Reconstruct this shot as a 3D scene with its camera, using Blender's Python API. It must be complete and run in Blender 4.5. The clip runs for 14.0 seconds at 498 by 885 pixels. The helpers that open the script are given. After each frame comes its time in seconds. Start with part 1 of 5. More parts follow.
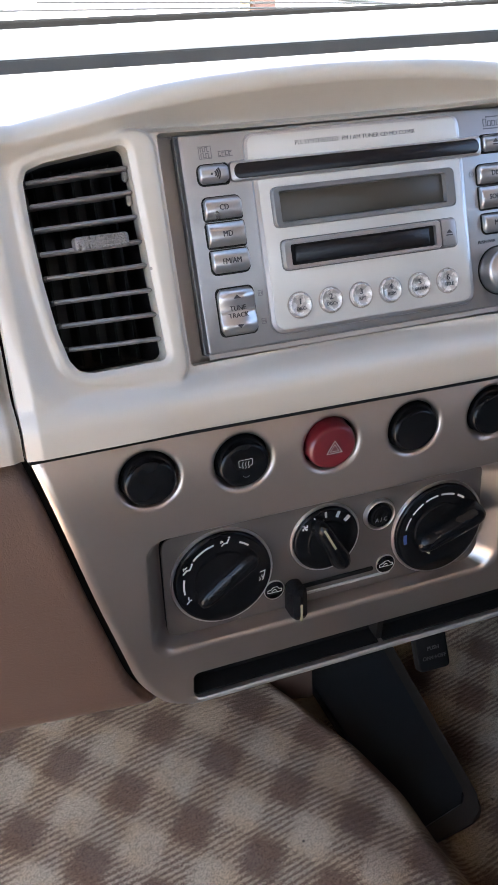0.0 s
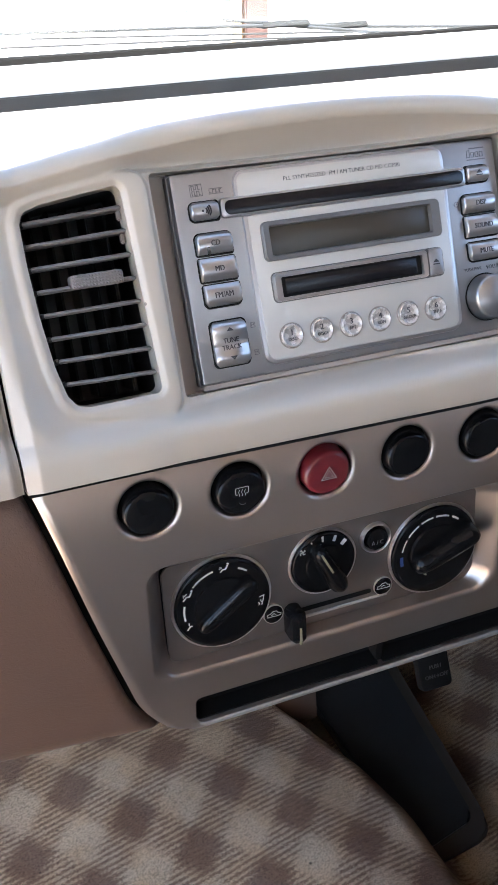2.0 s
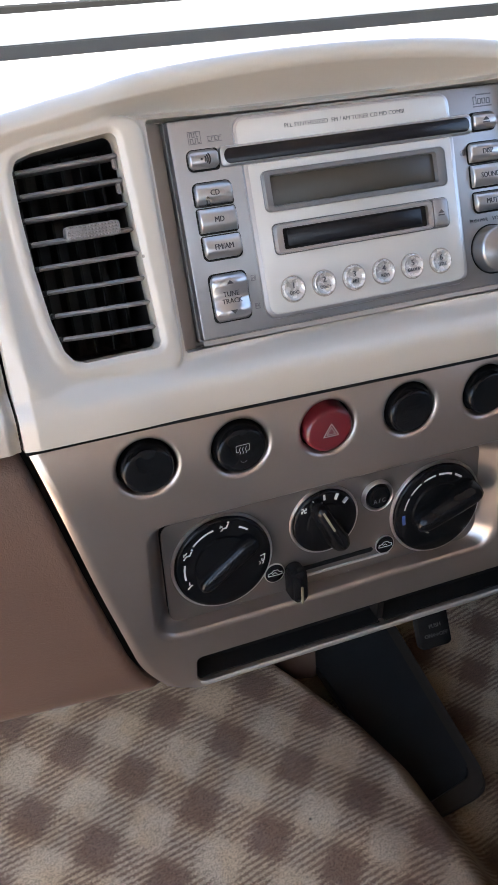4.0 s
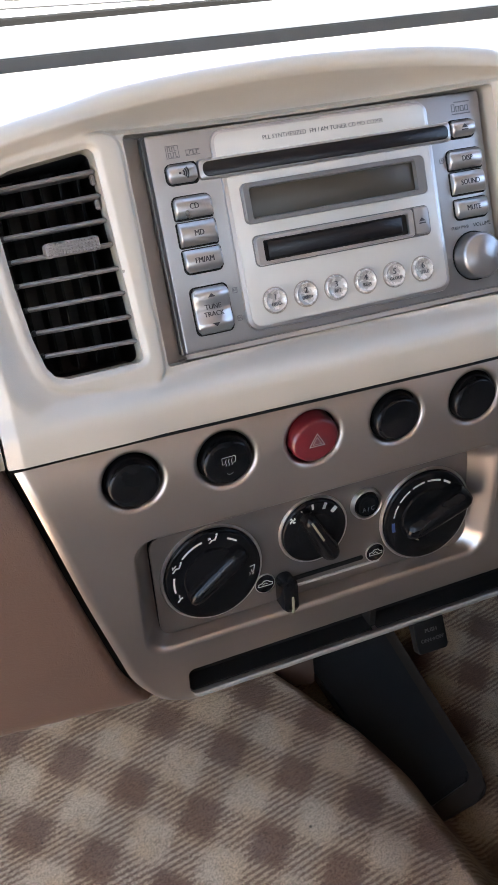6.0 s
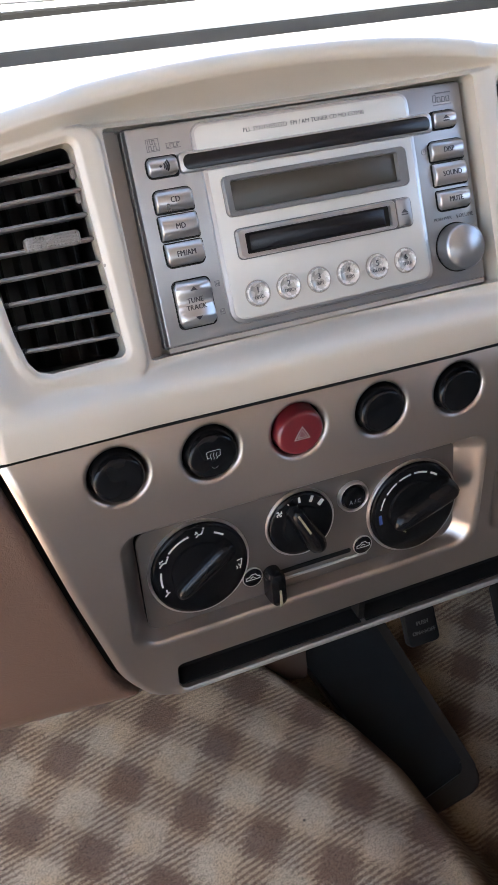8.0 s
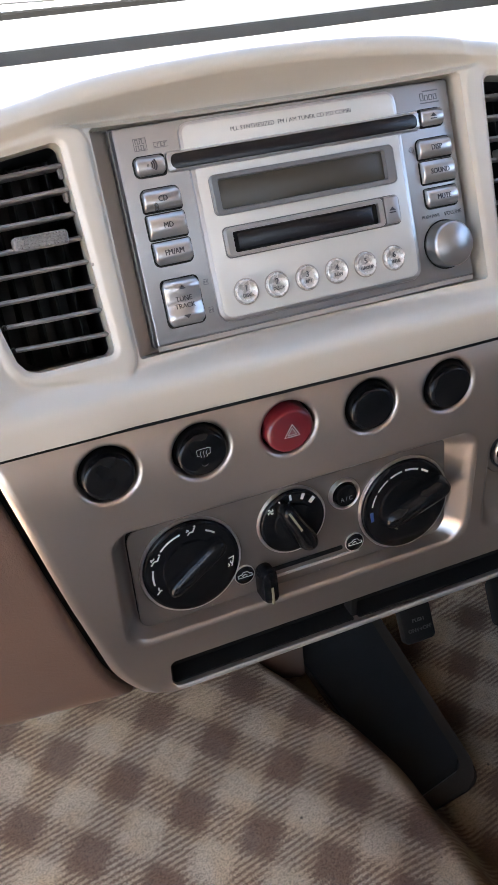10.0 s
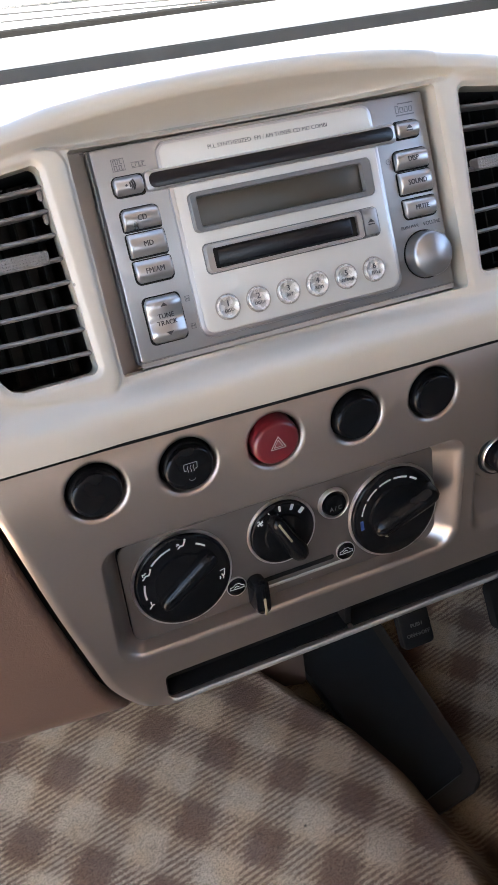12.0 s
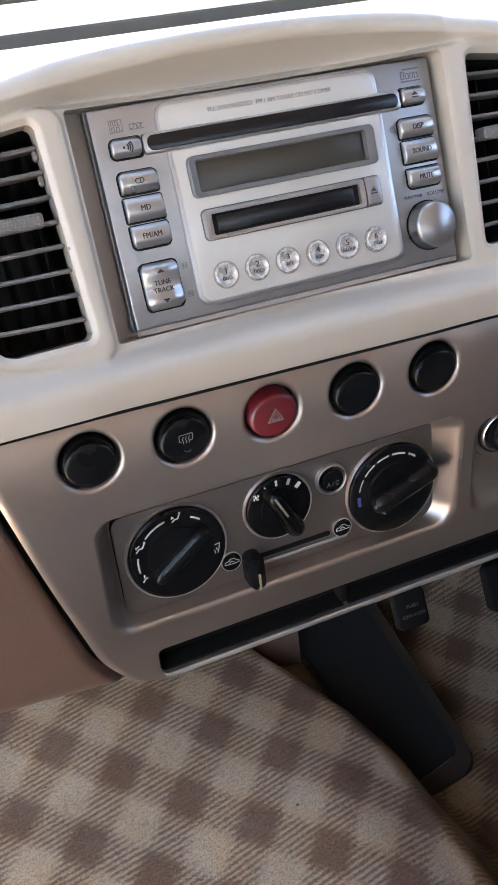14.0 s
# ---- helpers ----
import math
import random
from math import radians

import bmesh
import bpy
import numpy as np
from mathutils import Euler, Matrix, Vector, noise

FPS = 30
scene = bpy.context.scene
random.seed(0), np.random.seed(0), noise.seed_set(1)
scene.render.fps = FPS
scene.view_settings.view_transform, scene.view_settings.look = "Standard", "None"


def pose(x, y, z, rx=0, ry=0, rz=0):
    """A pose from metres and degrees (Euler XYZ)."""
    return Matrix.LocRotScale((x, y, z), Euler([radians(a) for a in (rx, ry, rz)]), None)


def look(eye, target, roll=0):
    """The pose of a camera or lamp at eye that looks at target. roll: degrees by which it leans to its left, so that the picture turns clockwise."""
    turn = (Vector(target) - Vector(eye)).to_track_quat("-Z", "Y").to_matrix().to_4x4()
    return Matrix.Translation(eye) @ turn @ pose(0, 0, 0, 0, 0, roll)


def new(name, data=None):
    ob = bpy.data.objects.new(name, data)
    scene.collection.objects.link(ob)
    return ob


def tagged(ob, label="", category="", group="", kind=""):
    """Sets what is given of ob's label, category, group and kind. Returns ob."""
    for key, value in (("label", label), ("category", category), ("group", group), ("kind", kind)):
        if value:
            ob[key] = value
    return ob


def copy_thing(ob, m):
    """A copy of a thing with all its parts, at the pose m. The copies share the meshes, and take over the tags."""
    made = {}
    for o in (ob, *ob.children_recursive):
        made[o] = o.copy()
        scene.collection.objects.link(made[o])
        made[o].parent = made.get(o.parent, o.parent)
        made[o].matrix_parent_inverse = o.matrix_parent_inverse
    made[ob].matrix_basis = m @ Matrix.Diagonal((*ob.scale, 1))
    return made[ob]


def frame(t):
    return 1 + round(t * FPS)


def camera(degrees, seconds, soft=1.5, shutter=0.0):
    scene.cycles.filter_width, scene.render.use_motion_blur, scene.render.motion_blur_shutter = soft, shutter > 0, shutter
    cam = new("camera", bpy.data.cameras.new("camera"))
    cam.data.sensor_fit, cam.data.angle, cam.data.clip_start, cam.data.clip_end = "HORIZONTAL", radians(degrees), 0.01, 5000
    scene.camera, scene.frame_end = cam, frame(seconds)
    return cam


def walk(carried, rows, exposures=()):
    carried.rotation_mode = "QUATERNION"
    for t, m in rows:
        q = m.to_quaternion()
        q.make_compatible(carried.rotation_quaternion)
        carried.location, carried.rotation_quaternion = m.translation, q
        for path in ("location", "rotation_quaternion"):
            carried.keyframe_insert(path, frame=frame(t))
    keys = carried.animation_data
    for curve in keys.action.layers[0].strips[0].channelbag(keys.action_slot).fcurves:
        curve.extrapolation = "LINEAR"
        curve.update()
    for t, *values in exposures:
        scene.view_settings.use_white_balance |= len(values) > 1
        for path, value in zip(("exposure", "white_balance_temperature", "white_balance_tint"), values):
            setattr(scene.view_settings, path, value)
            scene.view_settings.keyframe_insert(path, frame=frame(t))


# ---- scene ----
cam = camera(30.774, 14.0)
# The dashboard's own frame: x to the right, y into the face of the radio, z up along it; its middle is 1.0 m over the ground.
LEAN = 24.0
D = pose(0, 0, 1.0, -LEAN)
P = D @ pose(0, 0.002, -0.0845, 23)
ROWS = [
    (0, (-0.20927, -0.41191, -0.01294), (-0.05764, 0.05533, -0.10620), -8.089),
    (0.5, (-0.21021, -0.42477, -0.00367), (-0.05785, 0.04339, -0.09090), -7.741),
    (1, (-0.21243, -0.41904, -0.00692), (-0.05921, 0.04939, -0.09117), -8.041),
    (1.5, (-0.20601, -0.42802, -0.00770), (-0.05123, 0.04012, -0.09069), -8.738),
    (2, (-0.20833, -0.42106, -0.00715), (-0.05541, 0.04770, -0.09007), -9.234),
    (2.5, (-0.20021, -0.42470, -0.01229), (-0.05158, 0.04515, -0.09685), -10.107),
    (3, (-0.20377, -0.41788, -0.01265), (-0.05442, 0.05041, -0.10427), -9.619),
    (3.2, (-0.21023, -0.41493, -0.00905), (-0.05854, 0.05187, -0.10436), -9.269),
    (5.3, (-0.19854, -0.40995, -0.01588), (-0.04903, 0.05501, -0.12293), -10.558),
    (5.5, (-0.19734, -0.41012, -0.01223), (-0.04697, 0.05464, -0.11892), -10.641),
    (6, (-0.20120, -0.41421, -0.00870), (-0.04978, 0.05146, -0.10979), -10.648),
    (6.5, (-0.19974, -0.41794, -0.00870), (-0.04764, 0.04774, -0.10870), -10.753),
    (7, (-0.19759, -0.41802, -0.00844), (-0.04469, 0.04736, -0.10868), -10.943),
    (7.5, (-0.19805, -0.41441, -0.01083), (-0.04492, 0.05058, -0.11248), -11.043),
    (8, (-0.19689, -0.41580, -0.01100), (-0.04317, 0.04854, -0.11470), -11.198),
    (10.5, (-0.19265, -0.41944, -0.01254), (-0.03938, 0.04496, -0.11663), -11.754),
    (11, (-0.19293, -0.41931, -0.01115), (-0.03915, 0.04515, -0.11424), -12.337),
    (11.5, (-0.18718, -0.42509, -0.00664), (-0.03291, 0.03959, -0.10802), -12.899),
    (12, (-0.18593, -0.42481, -0.01000), (-0.03196, 0.04017, -0.11046), -13.023),
    (12.5, (-0.18898, -0.41656, -0.01286), (-0.03538, 0.04805, -0.11557), -12.601),
    (13, (-0.18821, -0.41807, -0.01441), (-0.03443, 0.04575, -0.12032), -12.415),
    (13.5, (-0.18039, -0.40516, -0.01846), (-0.02722, 0.05830, -0.12683), -12.572),
    (14, (-0.18409, -0.41908, -0.01752), (-0.03211, 0.04457, -0.12672), -12.199),
]
EXPOSURE = 3.32
walk(cam, [(t, D @ look(eye, target, roll)) for t, eye, target, roll in ROWS], [(0.0, EXPOSURE, 6200, 10), (3.2, EXPOSURE + 0.02, 6250, 10), (5.3, EXPOSURE + 0.08, 6500, 10), (14.0, EXPOSURE + 0.12, 6500, 10)])

# ---- light ----
SUN_ELEVATION, SUN_TURN = 46.0, -172.0
world = bpy.data.worlds.new("sky")
scene.world = world
world.use_nodes = True
sky = world.node_tree.nodes.new("ShaderNodeTexSky")
sky.sky_type = "NISHITA"
sky.sun_disc = False
sky.dust_density = 1.3
sky.sun_elevation = radians(SUN_ELEVATION)
sky.sun_rotation = radians(SUN_TURN)
world.node_tree.links.new(sky.outputs[0], world.node_tree.nodes["Background"].inputs[0])
world.node_tree.nodes["Background"].inputs[1].default_value = 0.14
sun_data = bpy.data.lights.new("sun", "SUN")
sun_data.energy, sun_data.angle, sun_data.color = 5.0, radians(1.5), (1.0, 0.965, 0.92)
sun = new("sun", sun_data)
to_sun = Vector((math.sin(radians(SUN_TURN)) * math.cos(radians(SUN_ELEVATION)), math.cos(radians(SUN_TURN)) * math.cos(radians(SUN_ELEVATION)), math.sin(radians(SUN_ELEVATION))))
sun.matrix_world = look(to_sun * 20, (0, 0, 0))


# ---- materials ----
def material(name, base, rough=0.5, metal=0.0, vary=0.06, scale=40.0, bump=0.0, bump_scale=900.0, coat=0.0, rough_vary=0.08, speck=0.0, spec=0.5):
    """A node material: base colour varied at two sizes, roughness varied, fine relief."""
    m = bpy.data.materials.new(name)
    m.use_nodes = True
    n, l = m.node_tree.nodes, m.node_tree.links
    b = n["Principled BSDF"]
    b.inputs["Metallic"].default_value = metal
    b.inputs["Coat Weight"].default_value = coat
    b.inputs["Specular IOR Level"].default_value = spec
    at = n.new("ShaderNodeTexCoord")
    big, fine = n.new("ShaderNodeTexNoise"), n.new("ShaderNodeTexNoise")
    big.inputs["Scale"].default_value, big.inputs["Detail"].default_value = scale, 3
    fine.inputs["Scale"].default_value, fine.inputs["Detail"].default_value = bump_scale, 4
    l.new(at.outputs["Object"], big.inputs["Vector"])
    l.new(at.outputs["Object"], fine.inputs["Vector"])
    mixed = n.new("ShaderNodeMix")
    mixed.data_type = "RGBA"
    mixed.inputs["A"].default_value = (*[c * (1 - vary) for c in base], 1)
    mixed.inputs["B"].default_value = (*[min(1, c * (1 + vary)) for c in base], 1)
    l.new(big.outputs["Fac"], mixed.inputs["Factor"])
    out = mixed.outputs["Result"]
    if speck:
        grain = n.new("ShaderNodeMix")
        grain.data_type, grain.blend_type = "RGBA", "MULTIPLY"
        ramp = n.new("ShaderNodeMapRange")
        ramp.inputs["From Min"].default_value, ramp.inputs["From Max"].default_value = 0.3, 0.7
        ramp.inputs["To Min"].default_value, ramp.inputs["To Max"].default_value = 1 - speck, 1
        l.new(fine.outputs["Fac"], ramp.inputs["Value"])
        grain.inputs["Factor"].default_value = 1
        l.new(out, grain.inputs["A"])
        l.new(ramp.outputs["Result"], grain.inputs["B"])
        out = grain.outputs["Result"]
    l.new(out, b.inputs["Base Color"])
    rr = n.new("ShaderNodeMapRange")
    rr.inputs["To Min"].default_value, rr.inputs["To Max"].default_value = max(0.02, rough - rough_vary), min(1, rough + rough_vary)
    l.new(big.outputs["Fac"], rr.inputs["Value"])
    l.new(rr.outputs["Result"], b.inputs["Roughness"])
    if bump:
        bp = n.new("ShaderNodeBump")
        bp.inputs["Strength"].default_value, bp.inputs["Distance"].default_value = bump, 0.0006
        l.new(fine.outputs["Fac"], bp.inputs["Height"])
        l.new(bp.outputs["Normal"], b.inputs["Normal"])
    return m


def grained(name, base, rough, cell=420.0, depth=0.5, wide=1.0):
    """Plastic with a moulded leather grain."""
    m = material(name, base, rough, bump=0.0, vary=0.08, scale=9.0)
    n, l = m.node_tree.nodes, m.node_tree.links
    at = n.new("ShaderNodeTexCoord")
    v = n.new("ShaderNodeTexVoronoi")
    v.feature = "SMOOTH_F1"
    v.inputs["Scale"].default_value = cell
    warp = n.new("ShaderNodeTexNoise")
    warp.inputs["Scale"].default_value = cell * 0.7
    add = n.new("ShaderNodeMix")
    add.data_type = "VECTOR"
    add.inputs["Factor"].default_value = 0.02
    l.new(at.outputs["Object"], warp.inputs["Vector"])
    l.new(at.outputs["Object"], add.inputs["A"])
    l.new(warp.outputs["Color"], add.inputs["B"])
    flat = n.new("ShaderNodeMapping")
    flat.inputs["Scale"].default_value = (wide, 1, 1)
    l.new(add.outputs["Result"], flat.inputs["Vector"])
    l.new(flat.outputs["Vector"], v.inputs["Vector"])
    bp = n.new("ShaderNodeBump")
    bp.inputs["Strength"].default_value, bp.inputs["Distance"].default_value = depth, 0.0006
    l.new(v.outputs["Distance"], bp.inputs["Height"])
    l.new(bp.outputs["Normal"], n["Principled BSDF"].inputs["Normal"])
    return m


def carpet_material(name):
    """Fluffy checked cloth: bars of 40 mm in two directions at 45 degrees to the car, twill where light crosses dark."""
    m = bpy.data.materials.new(name)
    m.use_nodes = True
    n, l = m.node_tree.nodes, m.node_tree.links
    b = n["Principled BSDF"]
    b.inputs["Roughness"].default_value = 0.95
    b.inputs["Sheen Weight"].default_value = 0.3
    b.inputs["Sheen Tint"].default_value = (1.0, 0.80, 0.58, 1)
    at = n.new("ShaderNodeTexCoord")
    wob = n.new("ShaderNodeTexNoise")
    wob.inputs["Scale"].default_value, wob.inputs["Detail"].default_value = 520.0, 4
    l.new(at.outputs["Object"], wob.inputs["Vector"])
    mix = n.new("ShaderNodeMix")
    mix.data_type = "VECTOR"
    mix.inputs["Factor"].default_value = 0.0085
    l.new(at.outputs["Object"], mix.inputs["A"])
    l.new(wob.outputs["Color"], mix.inputs["B"])
    xyz = n.new("ShaderNodeSeparateXYZ")
    l.new(mix.outputs["Result"], xyz.inputs[0])

    def calc(op, a, c=None):
        k = n.new("ShaderNodeMath")
        k.operation = op
        for i, v in enumerate((a, c)):
            if v is None:
                continue
            if isinstance(v, (int, float)):
                k.inputs[i].default_value = v
            else:
                l.new(v, k.inputs[i])
        return k.outputs[0]

    def smooth(v, a, c, lo=0.0, hi=1.0):
        k = n.new("ShaderNodeMapRange")
        k.interpolation_type = "SMOOTHSTEP"
        for key, val in (("From Min", a), ("From Max", c), ("To Min", lo), ("To Max", hi)):
            k.inputs[key].default_value = val
        l.new(v, k.inputs["Value"])
        return k.outputs["Result"]

    x, w = xyz.outputs["X"], calc("SUBTRACT", calc("ADD", calc("DIVIDE", calc("SUBTRACT", xyz.outputs["Y"], 0.26), 1.035), 0.2626), calc("MULTIPLY", calc("ADD", xyz.outputs["X"], 0.20), 0.045))
    bars = []
    for along, start in ((calc("SUBTRACT", x, w), CHECK_A), (calc("MULTIPLY", calc("ADD", x, w), -1.0), CHECK_B)):
        u = calc("DIVIDE", calc("SUBTRACT", calc("MULTIPLY", along, 0.70711), start), CHECK)
        d = calc("ABSOLUTE", calc("SUBTRACT", calc("FRACT", calc("ADD", u, 20.5)), 0.5))
        bars.append(smooth(d, 0.14, 0.35))
    both = calc("MULTIPLY", calc("ADD", bars[0], bars[1]), 0.5)
    twill = calc("ABSOLUTE", calc("SUBTRACT", calc("FRACT", calc("DIVIDE", calc("ADD", calc("ADD", w, 10.0), calc("MULTIPLY", x, -0.11)), 0.0058)), 0.5))
    stripe = smooth(twill, 0.08, 0.42, -0.34, 0.34)
    middle = calc("SUBTRACT", 1.0, calc("MULTIPLY", calc("ABSOLUTE", calc("SUBTRACT", both, 0.5)), 1.55))
    fac = calc("ADD", both, calc("MULTIPLY", stripe, middle))
    tuft = n.new("ShaderNodeTexNoise")
    tuft.inputs["Scale"].default_value, tuft.inputs["Detail"].default_value = 1150.0, 3
    l.new(at.outputs["Object"], tuft.inputs["Vector"])
    fac = calc("ADD", fac, smooth(tuft.outputs["Fac"], 0.27, 0.73, -0.26, 0.26))
    ramp = n.new("ShaderNodeMix")
    ramp.data_type = "RGBA"
    ramp.inputs["A"].default_value = (0.198, 0.121, 0.084, 1)
    ramp.inputs["B"].default_value = (0.565, 0.441, 0.312, 1)
    l.new(smooth(fac, 0.0, 1.0), ramp.inputs["Factor"])
    dirt = n.new("ShaderNodeTexNoise")
    dirt.inputs["Scale"].default_value = 11.0
    l.new(at.outputs["Object"], dirt.inputs["Vector"])
    mul = n.new("ShaderNodeMix")
    mul.data_type, mul.blend_type = "RGBA", "MULTIPLY"
    mul.inputs["Factor"].default_value = 1
    l.new(ramp.outputs["Result"], mul.inputs["A"])
    l.new(smooth(dirt.outputs["Fac"], 0.3, 0.7, 0.86, 1.0), mul.inputs["B"])
    pile = n.new("ShaderNodeTexNoise")
    pile.inputs["Scale"].default_value, pile.inputs["Detail"].default_value, pile.inputs["Roughness"].default_value = 560.0, 3, 0.75
    l.new(at.outputs["Object"], pile.inputs["Vector"])
    fluff = n.new("ShaderNodeMix")
    fluff.data_type, fluff.blend_type = "RGBA", "MULTIPLY"
    fluff.inputs["Factor"].default_value = 1
    l.new(mul.outputs["Result"], fluff.inputs["A"])
    l.new(smooth(pile.outputs["Fac"], 0.34, 0.58, 0.56, 1.16), fluff.inputs["B"])
    mul = fluff
    hue = n.new("ShaderNodeTexNoise")
    hue.inputs["Scale"].default_value = 24.0
    l.new(at.outputs["Object"], hue.inputs["Vector"])
    tint = n.new("ShaderNodeMix")
    tint.data_type, tint.blend_type = "RGBA", "MULTIPLY"
    tint.inputs["B"].default_value = (1.0, 0.93, 0.84, 1)
    l.new(smooth(hue.outputs["Fac"], 0.38, 0.62), tint.inputs["Factor"])
    l.new(mul.outputs["Result"], tint.inputs["A"])
    # crumbs and bits of dirt
    bits = n.new("ShaderNodeTexVoronoi")
    bits.inputs["Scale"].default_value = 75.0
    l.new(at.outputs["Object"], bits.inputs["Vector"])
    shade = n.new("ShaderNodeSeparateColor")
    l.new(bits.outputs["Color"], shade.inputs[0])
    mask = calc("MULTIPLY", calc("GREATER_THAN", shade.outputs[0], 0.86), calc("LESS_THAN", bits.outputs["Distance"], calc("MULTIPLY", shade.outputs[1], 0.16)))
    dirty = n.new("ShaderNodeMix")
    dirty.data_type = "RGBA"
    dirty.inputs["B"].default_value = (0.03, 0.022, 0.018, 1)
    l.new(calc("MULTIPLY", mask, 0.8), dirty.inputs["Factor"])
    l.new(tint.outputs["Result"], dirty.inputs["A"])
    l.new(dirty.outputs["Result"], b.inputs["Base Color"])
    bp = n.new("ShaderNodeBump")
    bp.inputs["Strength"].default_value, bp.inputs["Distance"].default_value = 0.6, 0.0014
    l.new(calc("ADD", tuft.outputs["Fac"], calc("MULTIPLY", twill, 0.8)), bp.inputs["Height"])
    l.new(bp.outputs["Normal"], b.inputs["Normal"])
    return m


def speckled(m, scale, share, size, colour, weight=0.8):
    """Scatters small round specks of dirt over a material's base colour."""
    n, l = m.node_tree.nodes, m.node_tree.links
    b = n["Principled BSDF"]
    base = b.inputs["Base Color"].links[0].from_socket
    at, cells, pick = n.new("ShaderNodeTexCoord"), n.new("ShaderNodeTexVoronoi"), n.new("ShaderNodeSeparateColor")
    cells.inputs["Scale"].default_value = scale
    l.new(at.outputs["Object"], cells.inputs["Vector"])
    l.new(cells.outputs["Color"], pick.inputs[0])
    chosen, reach, near, mask, tone = (n.new("ShaderNodeMath") for _ in range(5))
    chosen.operation, reach.operation, near.operation, mask.operation, tone.operation = "GREATER_THAN", "MULTIPLY", "LESS_THAN", "MULTIPLY", "MULTIPLY"
    l.new(pick.outputs[0], chosen.inputs[0])
    chosen.inputs[1].default_value = 1 - share
    l.new(pick.outputs[1], reach.inputs[0])
    reach.inputs[1].default_value = size * scale
    l.new(cells.outputs["Distance"], near.inputs[0])
    l.new(reach.outputs[0], near.inputs[1])
    l.new(chosen.outputs[0], mask.inputs[0])
    l.new(near.outputs[0], mask.inputs[1])
    l.new(mask.outputs[0], tone.inputs[0])
    tone.inputs[1].default_value = weight
    mixed = n.new("ShaderNodeMix")
    mixed.data_type = "RGBA"
    mixed.inputs["B"].default_value = (*colour, 1)
    l.new(tone.outputs[0], mixed.inputs["Factor"])
    l.new(base, mixed.inputs["A"])
    l.new(mixed.outputs["Result"], b.inputs["Base Color"])


def glass_material(name, tint=(1, 1, 1), rough=0.0):
    m = bpy.data.materials.new(name)
    m.use_nodes = True
    b = m.node_tree.nodes["Principled BSDF"]
    b.inputs["Base Color"].default_value = (*tint, 1)
    b.inputs["Roughness"].default_value = rough
    b.inputs["Transmission Weight"].default_value = 1.0
    b.inputs["IOR"].default_value = 1.45
    return m


CHECK, CHECK_A, CHECK_B = 0.0795, -0.3167, -0.0916
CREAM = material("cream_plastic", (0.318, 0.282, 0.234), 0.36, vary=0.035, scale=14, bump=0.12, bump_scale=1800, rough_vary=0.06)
# The dashboard's cream again, paler: the windscreen glare is in the colour.
CREAM_LIT = grained("cream_grained_plastic_lit", (0.70, 0.64, 0.55), 0.6, 520, 0.25)
BROWN = grained("taupe_grained_plastic", (0.090, 0.054, 0.038), 0.46, 400, 0.30, 0.6)
SILVER = material("silver_painted_plastic", (0.350, 0.305, 0.270), 0.33, 0.88, vary=0.03, scale=30, bump=0.05, bump_scale=3500, speck=0.10)
PLATE = material("grey_painted_plate", (0.160, 0.140, 0.124), 0.40, 0.7, vary=0.03, scale=30, bump=0.05, bump_scale=3500, speck=0.1)
RADIO = material("radio_silver_paint", (0.226, 0.222, 0.222), 0.33, 0.75, vary=0.02, scale=30, bump=0.04, bump_scale=4000, speck=0.08)
KEY = material("button_silver_paint", (0.284, 0.278, 0.276), 0.28, 0.82, vary=0.01, scale=60, bump=0.0, rough_vary=0.015)
KNOB = material("grey_silver_paint", (0.235, 0.235, 0.24), 0.30, 0.88, vary=0.01, scale=60, rough_vary=0.015)
PEARL = material("pearl_white_plastic", (0.335, 0.325, 0.298), 0.34, 0.1, vary=0.03, scale=25, bump=0.02, coat=0.2)
FRAME = material("warm_grey_plastic", (0.200, 0.174, 0.150), 0.5, vary=0.05)
BEZEL = material("display_grey_plastic", (0.074, 0.072, 0.070), 0.45)
BLACK = material("black_satin_plastic", (0.0042, 0.0044, 0.0048), 0.22, vary=0.2, scale=60, bump=0.02, bump_scale=2500, rough_vary=0.03, spec=0.16)
MATT = material("black_matt_plastic", (0.0090, 0.0090, 0.0097), 0.6, vary=0.2, scale=60, bump=0.1, bump_scale=1500)
DEEP = material("deep_black", (0.007, 0.0068, 0.0064), 0.8, spec=0.08)
GLOSS = material("gloss_black", (0.005, 0.005, 0.006), 0.22, spec=0.2)
LCD = material("unlit_display", (0.027, 0.023, 0.0168), 0.30, vary=0.12, scale=40, spec=0.3)
RED = material("red_plastic", (0.094, 0.0075, 0.0112), 0.30, vary=0.06, scale=60, coat=0.1)
CHROME = material("bright_metal", (0.66, 0.63, 0.60), 0.34, 1.0)
SLAT = material("slat_plastic", (0.125, 0.113, 0.106), 0.42, 0.15, vary=0.05, scale=60)
INK = material("dark_print", (0.012, 0.012, 0.016), 0.5)
FAINT = material("faint_print", (0.075, 0.075, 0.080), 0.5)
DIM = material("dim_print", (0.255, 0.247, 0.232), 0.5)
WHITE = material("white_print", (0.440, 0.432, 0.400), 0.5)
# A darker grey for the letters on the pedal pad.
DULL = material("dark_grey_print", (0.045, 0.043, 0.040), 0.6)
GREY = material("grey_print", (0.10, 0.10, 0.10), 0.5)
IVORY = material("ivory_pointer", (0.20, 0.18, 0.11), 0.4)
BLUE = material("blue_print", (0.02, 0.045, 0.15), 0.5)
DOME = material("clear_dome", (0.33, 0.31, 0.285), 0.27, 0.25, vary=0.25, scale=330, coat=0.35)
LIP = material("satin_silver_edge", (0.33, 0.32, 0.30), 0.38, 0.55, vary=0.02, scale=30)
